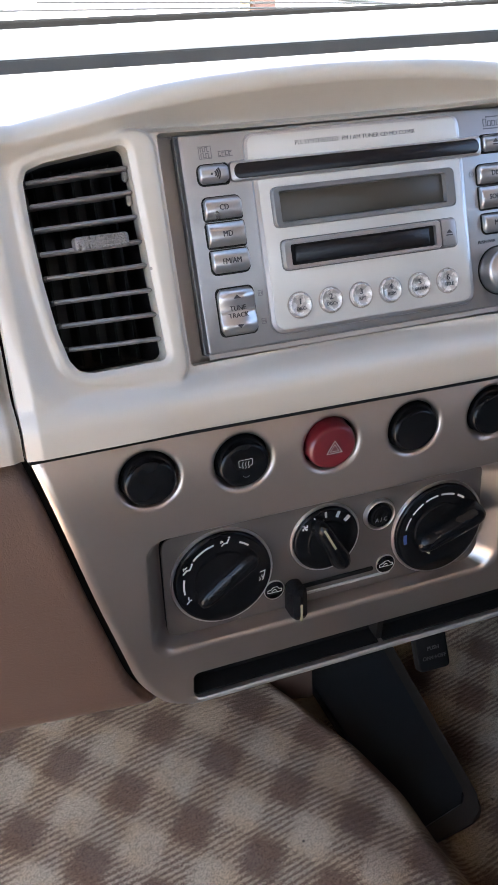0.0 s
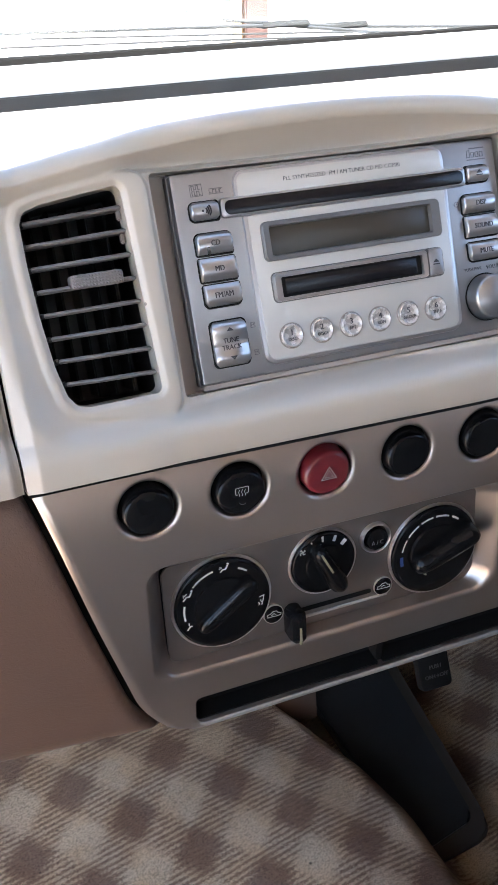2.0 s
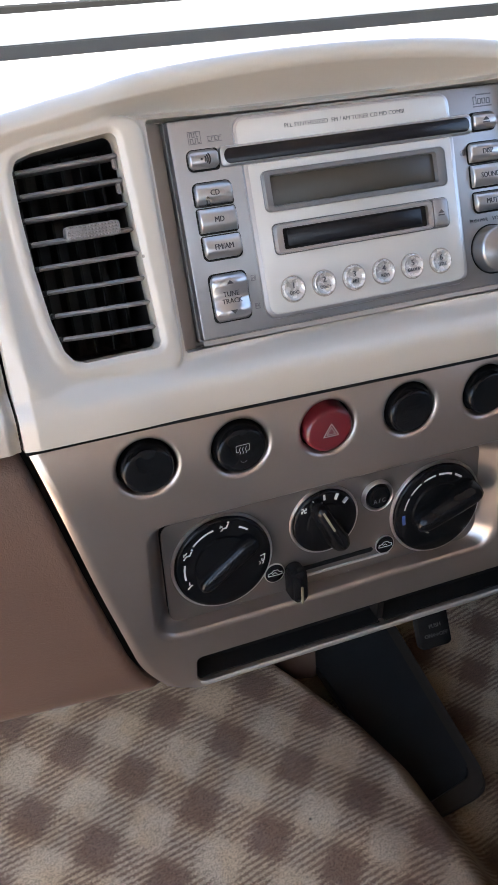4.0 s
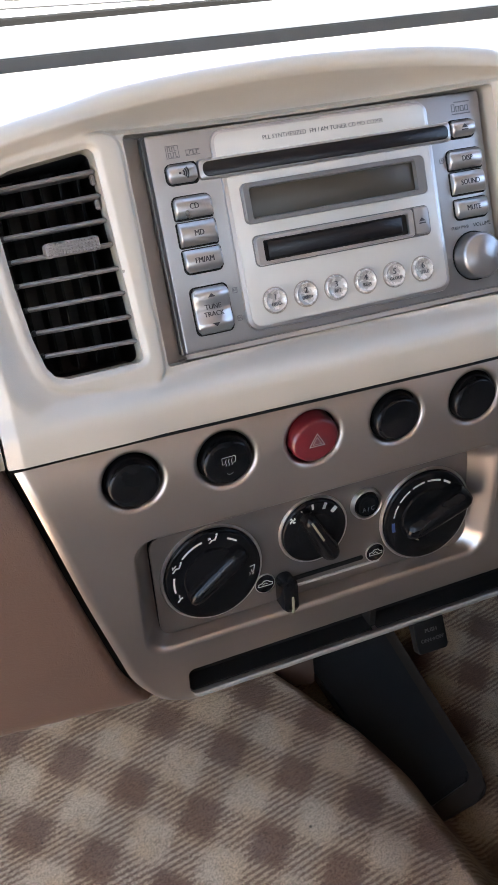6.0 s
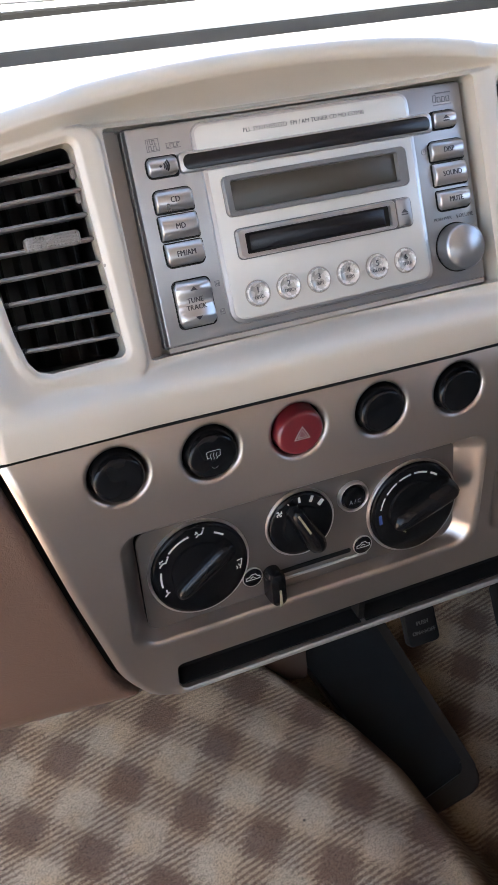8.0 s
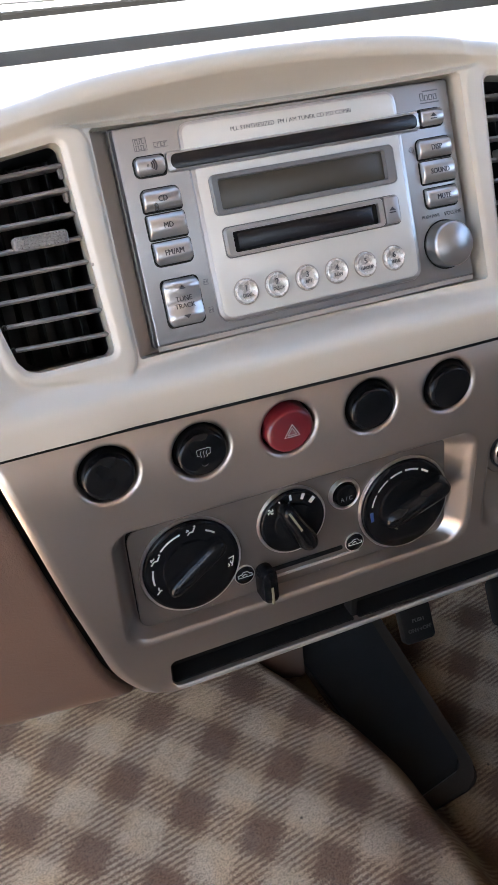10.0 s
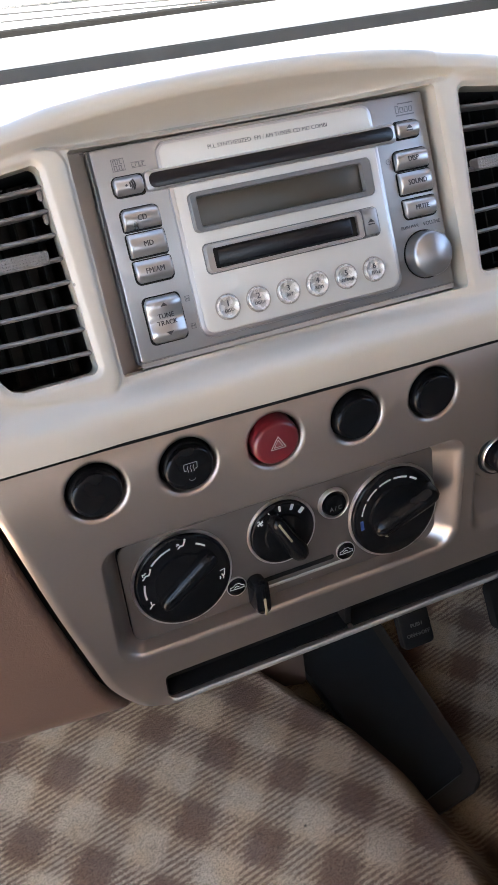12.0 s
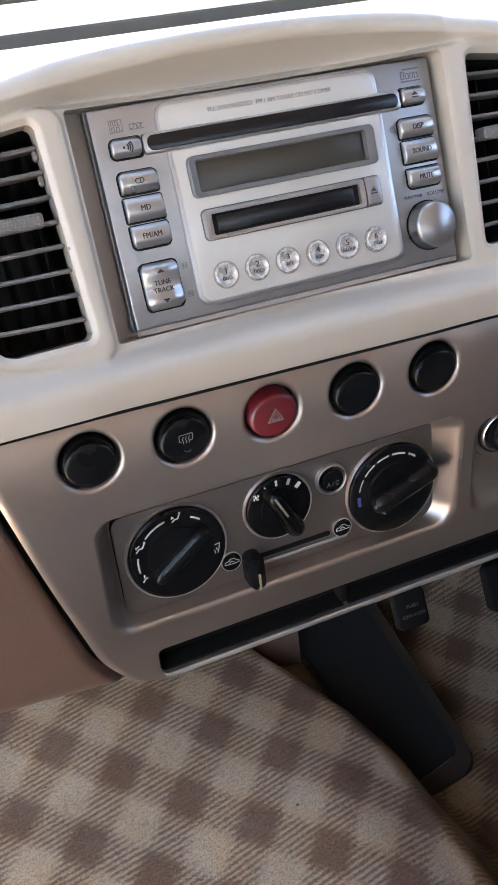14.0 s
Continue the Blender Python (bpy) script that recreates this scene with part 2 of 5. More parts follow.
CARPET = carpet_material("checked_carpet")
RUBBER = material("black_rubber", (0.0085, 0.0080, 0.0075), 0.65, vary=0.15, scale=50, bump=0.2, bump_scale=800, spec=0.12)
SLAB = material("blue_black_plastic", (0.0245, 0.0245, 0.0240), 0.34, vary=0.15, scale=40, bump=0.1, spec=0.3)
SURROUND = material("dark_brown_plastic", (0.052, 0.040, 0.030), 0.6, vary=0.1, scale=40, spec=0.3)
HEADLINER = material("pale_grey_headliner", (0.50, 0.485, 0.46), 0.9, vary=0.04, scale=20, bump=0.2, bump_scale=700)
CLOTH = material("dark_seat_cloth", (0.055, 0.047, 0.040), 0.9, vary=0.1, scale=30)
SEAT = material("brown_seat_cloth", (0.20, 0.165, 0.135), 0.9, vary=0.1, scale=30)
TAN = material("tan_trim", (0.11, 0.072, 0.050), 0.55)
# Black wipers lightened in the colour, for the haze on the glass.
WIPER = material("hazed_black_metal", (0.032, 0.032, 0.032), 0.5, vary=0.3, scale=60)
SLOT = material("dusty_black_plastic", (0.092, 0.084, 0.074), 0.6, vary=0.2, scale=35, bump=0.06, bump_scale=900, speck=0.08)
LINER = material("grey_cabin_lining", (0.22, 0.19, 0.165), 0.9, vary=0.08, scale=20, bump=0.2, bump_scale=700)
PAINT = material("white_car_paint", (0.80, 0.80, 0.78), 0.22, vary=0.02, scale=3, coat=0.8)
# Ground out of view, reddened so that its bounce warms the cabin.
WARM_GROUND = material("reddish_bounce_ground", (0.58, 0.42, 0.31), 0.9, vary=0.15, scale=1.5, bump=0.3, bump_scale=60)
PLASTER = material("white_plaster", (0.90, 0.83, 0.72), 0.85, vary=0.05, scale=2, bump=0.2, bump_scale=120)
POST = material("red_brown_wood", (0.030, 0.011, 0.008), 0.6, vary=0.2, scale=8)
CASING = material("pale_yellow_wood", (0.26, 0.19, 0.09), 0.6, vary=0.15, scale=12)
PANE = material("grey_house_pane", (0.03, 0.034, 0.034), 0.6, vary=0.2, scale=6)
for m, scale, share, size, colour, weight in ((CREAM, 45, 0.05, 0.0011, (0.05, 0.03, 0.02), 0.7), (SILVER, 70, 0.05, 0.0008, (0.06, 0.035, 0.025), 0.7), (PLATE, 160, 0.10, 0.0006, (0.40, 0.38, 0.35), 0.6), (LCD, 260, 0.12, 0.0004, (0.12, 0.11, 0.09), 0.6), (BLACK, 220, 0.05, 0.0004, (0.16, 0.15, 0.14), 0.5), (SLOT, 90, 0.06, 0.0012, (0.5, 0.48, 0.44), 0.6)):
    speckled(m, scale, share, size, colour, weight)
WINDSCREEN = glass_material("clear_glass", (0.97, 1.0, 0.98))


# ---- shapes ----
def thing(name, at=None, label="", category="", group="", kind=""):
    ob = new(name)
    ob.empty_display_size = 0.02
    ob.matrix_world = at if at is not None else Matrix()
    return tagged(ob, label, category, group, kind)


def mesh_of(bm, name, smooth=True, angle=40.0):
    me = bpy.data.meshes.new(name)
    bmesh.ops.recalc_face_normals(bm, faces=bm.faces[:])
    bm.to_mesh(me)
    bm.free()
    if smooth:
        me.shade_smooth()
        me.set_sharp_from_angle(angle=radians(angle))
    return me


def part(name, bm, mat, parent, label="", angle=40.0):
    """Links a bmesh as one mesh object under a thing or a part."""
    me = mesh_of(bm, name, True, angle)
    me.materials.append(mat)
    ob = new(name, me)
    ob.parent = parent
    return tagged(ob, label)


def loft(bm, loops, cap_first=False, cap_last=True, closed=True):
    rings = [[bm.verts.new(p) for p in loop] for loop in loops]
    for a, b in zip(rings, rings[1:]):
        k = len(a)
        for i in range(k if closed else k - 1):
            bm.faces.new((a[i], a[(i + 1) % k], b[(i + 1) % k], b[i]))
    if cap_first:
        bm.faces.new(rings[0])
    if cap_last:
        bm.faces.new(rings[-1])
    return rings


def rounded(x0, x1, z0, z1, r, seg=5):
    """Outline of a rectangle with round corners in x and z; r: one radius or four (bottom left, bottom right, top right, top left)."""
    rs = r if isinstance(r, (tuple, list)) else (r,) * 4
    pts = []
    for (cx, cz, a0), q in zip(((x0, z0, 180), (x1, z0, 270), (x1, z1, 0), (x0, z1, 90)), rs):
        q = max(q, 1e-5)
        ox, oz = cx + (q if cx == x0 else -q), cz + (q if cz == z0 else -q)
        for i in range(seg + 1):
            a = radians(a0 + 90 * i / seg)
            pts.append((ox + q * math.cos(a), oz + q * math.sin(a)))
    return pts


def slab(bm, x0, x1, z0, z1, r, front, back, bevel=0.0006, crown=0.0, seg=5):
    """A plate with round corners, its front edge rounded, its front face crowned."""
    def ring(inset, y):
        rs = r if isinstance(r, (tuple, list)) else (r,) * 4
        return [(x, y, z) for x, z in rounded(x0 + inset, x1 - inset, z0 + inset, z1 - inset, [max(q - inset, 1e-4) for q in rs], seg)]
    loops = [ring(0, back), ring(0, front + bevel), ring(bevel * 0.3, front + bevel * 0.3), ring(bevel, front)]
    if crown:
        most = min(x1 - x0, z1 - z0) / 2 * 0.92
        for k in (0.35, 0.7, 1.0):
            i = bevel + (most - bevel) * k
            loops.append(ring(i, front - crown * (1 - (1 - k) ** 2)))
    loft(bm, loops)
    return bm


def disc(bm, cx, cz, profile, seg=40):
    """A turned shape round the y axis through (cx, cz); profile: (radius, y) from the back to the front's middle."""
    loops = [[(cx + q * math.cos(2 * math.pi * i / seg), y, cz + q * math.sin(2 * math.pi * i / seg)) for i in range(seg)] for q, y in profile if q > 1e-6]
    loft(bm, loops, cap_last=True)
    return bm


def box(bm, x0, x1, y0, y1, z0, z1, bevel=0.0):
    made = bmesh.ops.create_cube(bm, size=1.0, matrix=Matrix.LocRotScale(((x0 + x1) / 2, (y0 + y1) / 2, (z0 + z1) / 2), None, (x1 - x0, y1 - y0, z1 - z0)))
    if bevel:
        edges = list({e for v in made["verts"] for e in v.link_edges})
        bmesh.ops.bevel(bm, geom=edges, offset=bevel, segments=2, affect="EDGES", clamp_overlap=True)
    return bm


def tube(bm, pts, radius, seg=8):
    """A round bar along points."""
    pts = [Vector(p) for p in pts]
    loops = []
    for i, p in enumerate(pts):
        d = (pts[min(i + 1, len(pts) - 1)] - pts[max(i - 1, 0)]).normalized()
        side = d.cross(Vector((0.13, 0.31, 0.94))).normalized()
        over = d.cross(side)
        q = radius[i] if isinstance(radius, (list, tuple)) else radius
        loops.append([p + q * (side * math.cos(2 * math.pi * k / seg) + over * math.sin(2 * math.pi * k / seg)) for k in range(seg)])
    loft(bm, loops, cap_first=True)
    return bm


def stroke(bm, pts, width, y, thick=0.00015):
    """A printed line along points in x and z, lying just in front of y."""
    for (ax, az), (bx, bz) in zip(pts, pts[1:]):
        d = Vector((bx - ax, bz - az))
        if d.length < 1e-7:
            continue
        d.normalize()
        ex, ez = d * (width * 0.35)
        nx, nz = -d.y * width / 2, d.x * width / 2
        q = [(ax - ex + nx, az - ez + nz), (ax - ex - nx, az - ez - nz), (bx + ex - nx, bz + ez - nz), (bx + ex + nx, bz + ez + nz)]
        loft(bm, [[(x, y, z) for x, z in q], [(x, y - thick, z) for x, z in q]])
    return bm


def lettering(name, text, x, z, height, y, mat, parent, align="CENTER", stretch=1.0, shear=0.0, bold=0.11):
    """Raised print in the built-in font; height is that of a capital."""
    curve = bpy.data.curves.new(name, "FONT")
    curve.body, curve.size, curve.align_x, curve.align_y, curve.extrude, curve.resolution_u, curve.shear = text, height / 0.70, align, "CENTER", 0.00008, 2, shear
    ob = bpy.data.objects.new(name, curve)
    me = bpy.data.meshes.new_from_object(ob)
    bpy.data.objects.remove(ob)
    me.transform(Matrix.Translation((x, y, z)) @ Matrix.Rotation(radians(90), 4, "X") @ Matrix.Diagonal((stretch, 1, 1, 1)))
    if bold:
        # a second strike beside the first thickens the strokes
        bm = bmesh.new()
        bm.from_mesh(me)
        bm.transform(Matrix.Translation((bold * height, -0.00001, 0)))
        bm.from_mesh(me)
        bm.to_mesh(me)
        bm.free()
    me.materials.clear()
    me.materials.append(mat)
    made = new(name, me)
    made.parent = parent
    return made


# ---- smooth sheets with openings ----
def ss(a, b, v):
    t = np.clip((v - a) / (b - a), 0, 1)
    return t * t * (3 - 2 * t)


def soft_min(a, b, k):
    h = np.clip(0.5 + 0.5 * (b - a) / k, 0, 1)
    return b * (1 - h) + a * h - k * h * (1 - h)


def sd_rect(x, z, x0, x1, z0, z1, r):
    qx, qz = np.abs(x - (x0 + x1) / 2) - (x1 - x0) / 2 + r, np.abs(z - (z0 + z1) / 2) - (z1 - z0) / 2 + r
    return np.hypot(np.maximum(qx, 0), np.maximum(qz, 0)) + np.minimum(np.maximum(qx, qz), 0) - r


def sd_poly(x, z, verts, r):
    """Distance to a polygon that is grown by r, so that its corners are round."""
    d, inside = np.full(x.shape, 1e9), np.zeros(x.shape, bool)
    k = len(verts)
    for i in range(k):
        (ax, az), (bx, bz) = verts[i], verts[(i + 1) % k]
        t = np.clip(((x - ax) * (bx - ax) + (z - az) * (bz - az)) / ((bx - ax) ** 2 + (bz - az) ** 2), 0, 1)
        d = np.minimum(d, np.hypot(x - ax - t * (bx - ax), z - az - t * (bz - az)))
        cross = ((az > z) != (bz > z)) & (x < (bx - ax) * (z - az) / (bz - az + 1e-12) + ax)
        inside ^= cross
    return np.where(inside, -d, d) - r


def sheet(name, X, Z, depth, keep, mat, parent, wall=0.012, more=(), label=""):
    """A surface y = depth(x, z) over a grid X, Z, cut where keep(x, z) is negative, its cut edges turned inwards by wall.
    more: further rows of (x, y, z) grids that carry on from the last row."""
    X, Z = X.copy(), Z.copy()
    d = keep(X, Z)
    cell = float(np.median(np.abs(np.diff(X, axis=1))))
    for _ in range(2):
        e = 1e-5
        gx, gz = (keep(X + e, Z) - keep(X - e, Z)) / (2 * e), (keep(X, Z + e) - keep(X, Z - e)) / (2 * e)
        size = np.maximum(np.hypot(gx, gz), 1e-6)
        near = np.abs(d) < 0.62 * cell
        X, Z = np.where(near, X - d * gx / size**2, X), np.where(near, Z - d * gz / size**2, Z)
        d = np.where(near, 0.0, keep(X, Z))
    Y = depth(X, Z)
    if more:
        X, Y, Z = (np.vstack([a, *[m[i] for m in more]]) for i, a in enumerate((X, Y, Z)))
        d = np.vstack([d] + [np.ones_like(m[0]) for m in more])
    nj, ni = X.shape
    idx = np.arange(nj * ni).reshape(nj, ni)
    good = (d >= -1e-9).ravel()
    quads = np.stack([idx[:-1, :-1], idx[:-1, 1:], idx[1:, 1:], idx[1:, :-1]], -1).reshape(-1, 4)
    count = good[quads].sum(1)
    faces = [tuple(int(v) for v in f) for f in quads[count == 4]]
    faces += [tuple(int(v) for v in f if good[v]) for f in quads[count == 3]]
    co = np.stack([X, Y, Z], -1).reshape(-1, 3)
    bm = bmesh.new()
    vs = [None] * len(co)
    for f in faces:
        for v in f:
            if vs[v] is None:
                vs[v] = bm.verts.new(co[v])
        bm.faces.new([vs[v] for v in f])
    if wall:
        rim = [e for e in bm.edges if len(e.link_faces) == 1]
        made = bmesh.ops.extrude_edge_only(bm, edges=rim)
        for v in (g for g in made["geom"] if isinstance(g, bmesh.types.BMVert)):
            v.co.y += wall
    return part(name, bm, mat, parent, label, 50.0)


def spread(x0, x1, z0, z1, cell):
    return np.meshgrid(np.linspace(x0, x1, int(round((x1 - x0) / cell)) + 1), np.linspace(z0, z1, int(round((z1 - z0) / cell)) + 1))


# ---- dashboard: cream upper part ----
MID = -0.0037                      # the fascia's line of symmetry
VENT = [(-0.1566, 0.0378), (-0.1505, 0.0398), (-0.1178, 0.0440), (-0.1144, -0.0448), (-0.1455, -0.0452), (-0.1490, -0.0440), (-0.1515, -0.0405), (-0.1543, -0.028), (-0.1568, -0.005), (-0.1579, 0.018), (-0.1578, 0.0350)]
VENT_PLATE = VENT[:2] + [(-0.1108, 0.0446), (-0.1108, -0.0512)] + VENT[4:]


def arch(x):
    """Height of the hood's lip over the radio."""
    return 0.0660 - 0.66 * np.minimum(np.abs(x + 0.012), 0.15) ** 2


def flip(x):
    return np.where(x > MID, 2 * MID - x, x)


def vent_gap(x, z):
    return sd_poly(flip(x), z, VENT, 0.0036)


def fascia_keep(x, z):
    return np.minimum(sd_rect(x, z, -0.0997, 0.0925, -0.0535, 0.0514, 0.002), vent_gap(x, z))


NOSE_Z = np.linspace(-0.115, 0.115, 1841)
NOSE_Y = np.interp(NOSE_Z, [-0.1000, -0.0940, -0.0880, -0.0840, -0.080, -0.076, -0.072, -0.0685, -0.0655, -0.0625, -0.0598, -0.0575, -0.0555, -0.053, -0.050, 0.0], [0.0020, -0.0030, -0.0085, -0.0112, -0.0130, -0.0145, -0.0157, -0.0160, -0.0147, -0.0118, -0.0076, -0.0030, 0.0022, 0.0095, 0.020, 0.26])
NOSE_KERNEL = np.exp(-0.5 * (np.arange(-72, 73) / 15.0) ** 2)
NOSE_Y = np.convolve(np.pad(NOSE_Y, 72, mode="edge"), NOSE_KERNEL / NOSE_KERNEL.sum(), mode="valid")


def bullnose(z):
    """The round nose under the radio, in a smooth curve."""
    return np.interp(z, NOSE_Z, NOSE_Y)


def fascia_depth(x, z):
    f = flip(x)
    lip = arch(x)
    amp = 0.0175 * np.clip((lip - 0.0545) / 0.0112, 0, 1)
    rise = np.clip((z - 0.0545) / np.maximum(lip - 0.0545, 0.004), 0, 1)
    header = -0.010 + amp * (1 - rise ** 1.6) - 0.004 * (1 - ss(0.0514, 0.0545, z))
    plate = sd_poly(f, z, VENT_PLATE, 0.0104)
    # the body rises round the vent's flat plate, with a soft hollow line between them
    outer = -0.0070 - 0.0068 * ss(-0.001, 0.015, plate) - 0.005 * ss(lip - 0.008, lip, z)
    back = outer + (header - outer) * ss(-0.130, -0.095, f)
    t = np.clip(-plate / 0.0062, 0, 1)
    t = np.sqrt(np.maximum(0, 1 - (1 - t) ** 2)) * ss(0.0, 0.35, t)
    y = back + (-0.0082 - back) * t
    gap = vent_gap(x, z)
    y = y + 0.0022 * (1 - ss(0.0, 0.0028, gap))
    # the ends are chamfered
    return soft_min(y, bullnose(z), 0.005 + 0.003 * ss(-0.100, -0.118, f)) + 0.0045 * np.clip((-0.1745 - f) / 0.0085, 0, 1.2)


def top_rows(xs, y0, lip, tuck=0.0, n=26):
    """Rows that roll over the lip and run back to the windscreen, falling slightly; tuck: by how many degrees the face leans out where it meets the lip."""
    rows = []
    start = -np.radians(np.broadcast_to(np.asarray(tuck, float), xs.shape))
    r = 0.0105 + 0.0048 * start
    for k in np.linspace(0.03, 1, 14):
        a = start + (radians(108) - start) * k
        rows.append((xs, y0 + r * (np.cos(start) - np.cos(a)), lip + 0.9 * r * (np.sin(a) - np.sin(start))))
    ys, zs = rows[-1][1], rows[-1][2]
    ye, ze = 0.3215, 0.1545
    for k in np.linspace(0, 1, n)[1:]:
        rows.append((xs, ys + (ye - ys) * k, zs + (ze - zs) * k - 0.002 * math.sin(math.pi * k)))
    rows.append((xs, np.full_like(xs, ye + 0.004), np.full_like(xs, ze - 0.004)))
    rows.append((xs, np.full_like(xs, ye + 0.004), np.full_like(xs, ze - 0.05)))
    return [tuple(np.broadcast_to(np.asarray(c, float), xs.shape)[None, :] for c in row) for row in rows]


dashboard = thing("dashboard", D, "cream plastic car dashboard with arched hood over the centre", "dashboard", kind="structure")
def seam(x):
    """Lower edge of the cream part; the silver panel starts just under it."""
    return np.interp(x, [-0.12, 0.05], [-0.0818, -0.0846])


cols = np.linspace(-0.1813, 0.1760, 440)
rowsz = np.linspace(0, 1, 196)
GX, GV = np.meshgrid(cols, rowsz)
GZ = seam(GX) + (arch(GX) - seam(GX)) * GV
sheet("fascia", GX, GZ, fascia_depth, fascia_keep, CREAM, dashboard, 0.014, top_rows(cols, fascia_depth(cols, arch(cols)), arch(cols), 56.0 * np.clip((arch(cols) - 0.0545) / 0.0112, 0, 1) * ss(-0.130, -0.095, flip(cols))))


def side_profile(x, z):
    lip = arch(np.full_like(x, -0.17))
    return soft_min(0.002 - 0.008 * ss(lip - 0.012, lip, z), bullnose(z) + 0.001, 0.006) + 0.004 * ss(0.004, 0.0, np.abs(x) - 0.1835)


for x0, x1, name in ((-0.70, -0.1824, "passenger_pad"), (0.1783, 0.70, "driver_pad")):
    cs = np.concatenate([np.linspace(x0, x1 - 0.02, 30), np.linspace(x1 - 0.019, x1, 16)]) if x0 < 0 else np.concatenate([np.linspace(x0, x0 + 0.02, 16), np.linspace(x0 + 0.021, x1, 30)])
    SX, SV = np.meshgrid(cs, np.linspace(0, 1, 60))
    lip = np.full_like(cs, float(arch(np.array(-0.17))))
    SZ = seam(SX) + (lip[None, :] - seam(SX)) * SV
    sheet(name, SX, SZ, side_profile, lambda x, z: np.ones_like(x), CREAM, dashboard, 0.014, top_rows(cs, side_profile(cs, lip), lip))

# Black tube added along the seam, standing in for the gap's shade.
bm = bmesh.new()
xs = np.linspace(-0.1808, 0.1755, 60)
tube(bm, [(float(x), float(bullnose(seam(x))) - 0.0001, float(seam(x)) - 0.0008) for x in xs], 0.0008, 6)
part("joint_strip", bm, DEEP, dashboard, "black strip for the shaded seam gap under the cream edge")

# the dark slot before the windscreen and the pale strip behind it
slot = thing("defroster_slot", pose(0, 0, 1.0), "dark slot across the back of the dashboard", "dashboard slot", kind="structure")
part("slot_floor", box(bmesh.new(), -0.70, 0.70, 0.345, 0.412, -0.030, -0.002), SLOT, slot)
bm = bmesh.new()
loft(bm, [[(x, y, z) for y, z in ((0.409, -0.04), (0.409, 0.0115), (0.4105, 0.0132), (0.413, 0.0138), (0.49, 0.0112), (0.566, 0.0092), (0.570, 0.0080), (0.570, -0.04))] for x in (-0.70, -0.35, 0.0, 0.35, 0.70)], True, True)
part("rear_ledge", bm, CREAM_LIT, slot, "cream ledge under the windscreen, coloured pale for the glare")
part("slot_back", box(bmesh.new(), -0.70, 0.70, 0.4065, 0.4095, -0.03, 0.0112, 0.001), SLOT, slot, "dark back of the slot")
bm = bmesh.new()
loft(bm, [[(x, 0.578, -0.03), (x, 0.578, top - 0.001), (x, 0.580, top), (x, 0.586, top), (x, 0.588, top - 0.002), (x, 0.588, -0.03)] for x, top in ((-0.70, 0.0165), (-0.25, 0.0150), (0.10, 0.0130), (0.35, 0.0112), (0.70, 0.0105))], True, True)
part("seal", bm, DEEP, slot, "black windscreen rubber")

# ---- silver centre panel ----
SWITCHES = [(-0.1243, -0.0245), (-0.0756, -0.0253), (-0.0267, -0.0258), (0.0224, -0.0263), (0.0714, -0.0265)]
R_HOLE = 0.0149
LIGHTER = (0.1235, -0.0850)
HOLLOW = (-0.1300, 0.0955, -0.1450, -0.0606)


def side_line(z):
    """How far the slanting joint between panel and glove box has come across at a height: it runs straight, then turns under in a round corner."""
    return -0.277 * z - 0.0032 * ss(0.0, -0.11, z) + 0.0120 * np.clip((-0.150 - z) / 0.034, 0, 1) ** 2


def panel_edge(z):
    return -0.1795 + side_line(z)


def near_switch(x, z):
    d = np.full(x.shape, 1e9)
    for cx, cz in SWITCHES:
        d = np.minimum(d, np.hypot(x - cx, z - cz))
    return d


def tray_gap(x, z):
    return sd_rect(x, z, -0.1062, 0.30, -0.1818, -0.1630, 0.004)


def panel_keep(x, z):
    d = np.minimum(near_switch(x, z) - R_HOLE - 0.0016, tray_gap(x, z))
    d = np.minimum(d, np.hypot(x - LIGHTER[0], z - LIGHTER[1]) - 0.0150)
    d = np.minimum(d, sd_rect(x, z, *HOLLOW, 0.013))
    d = np.minimum(d, 0.94 * (z + 0.1790 + 0.36 * (x + 0.128)))
    d = np.minimum(d, np.interp(x, [-0.12, 0.05], [-0.0011, -0.0039]) - z)
    return d


def panel_depth(x, z):
    y = np.zeros_like(x)
    side = (x - panel_edge(z)) * 0.964
    y = y + 0.0021 * np.clip(1 - side / 0.0054, 0, 1) ** 1.9
    # the face falls back softly towards its upper edge
    y = y + 0.0048 * np.clip(1 + z / 0.046, 0, 1.2) ** 2
    # round hollows with a bright rim
    q = near_switch(x, z) - R_HOLE
    t = np.clip(1 - q / 0.0034, 0, 1)
    y = y + 0.0036 * (1 - np.sqrt(np.maximum(0, 1 - 0.90 * t * t)))
    # the hollow under the lighter
    p = -sd_rect(x, z, 0.1035, 0.1435, -0.1420, -0.0700, 0.012)
    y = y + 0.014 * ss(0.0, 0.010, p) * (1 - 0.6 * ss(-0.115, -0.140, z))
    q = np.hypot(x - LIGHTER[0], z - LIGHTER[1]) - 0.0150
    y = np.where(q < 0.004, np.minimum(y, 0.004 + 0 * y), y)
    # the lip under the tray stands a little forward
    y = y - 0.0014 * ss(-0.1790, -0.1820, z) * ss(-0.112, -0.100, x)
    return y


def bend(owner):
    """The face is a shallow curve, falling back above and below the climate controls: sets each point of a thing's parts back along the lines from the driver's and passenger's eyes."""
    eye = Vector((-0.19, -0.3555, 0.2297))
    to_panel = P.inverted() @ owner.matrix_world
    back = to_panel.inverted()
    for ob in owner.children_recursive:
        for v in ob.data.vertices:
            p = to_panel @ v.co
            p = eye + (p - eye) * (1 + BEND * min(max(-p.z - 0.010, 0.0), 0.19) ** 2 + 12.0 * min(max(-p.z - 0.136, 0.0), 0.06) ** 2 + LEAN_BACK * min(max(p.z + 0.075, 0.0), 0.09) ** 2)
            v.co = back @ p


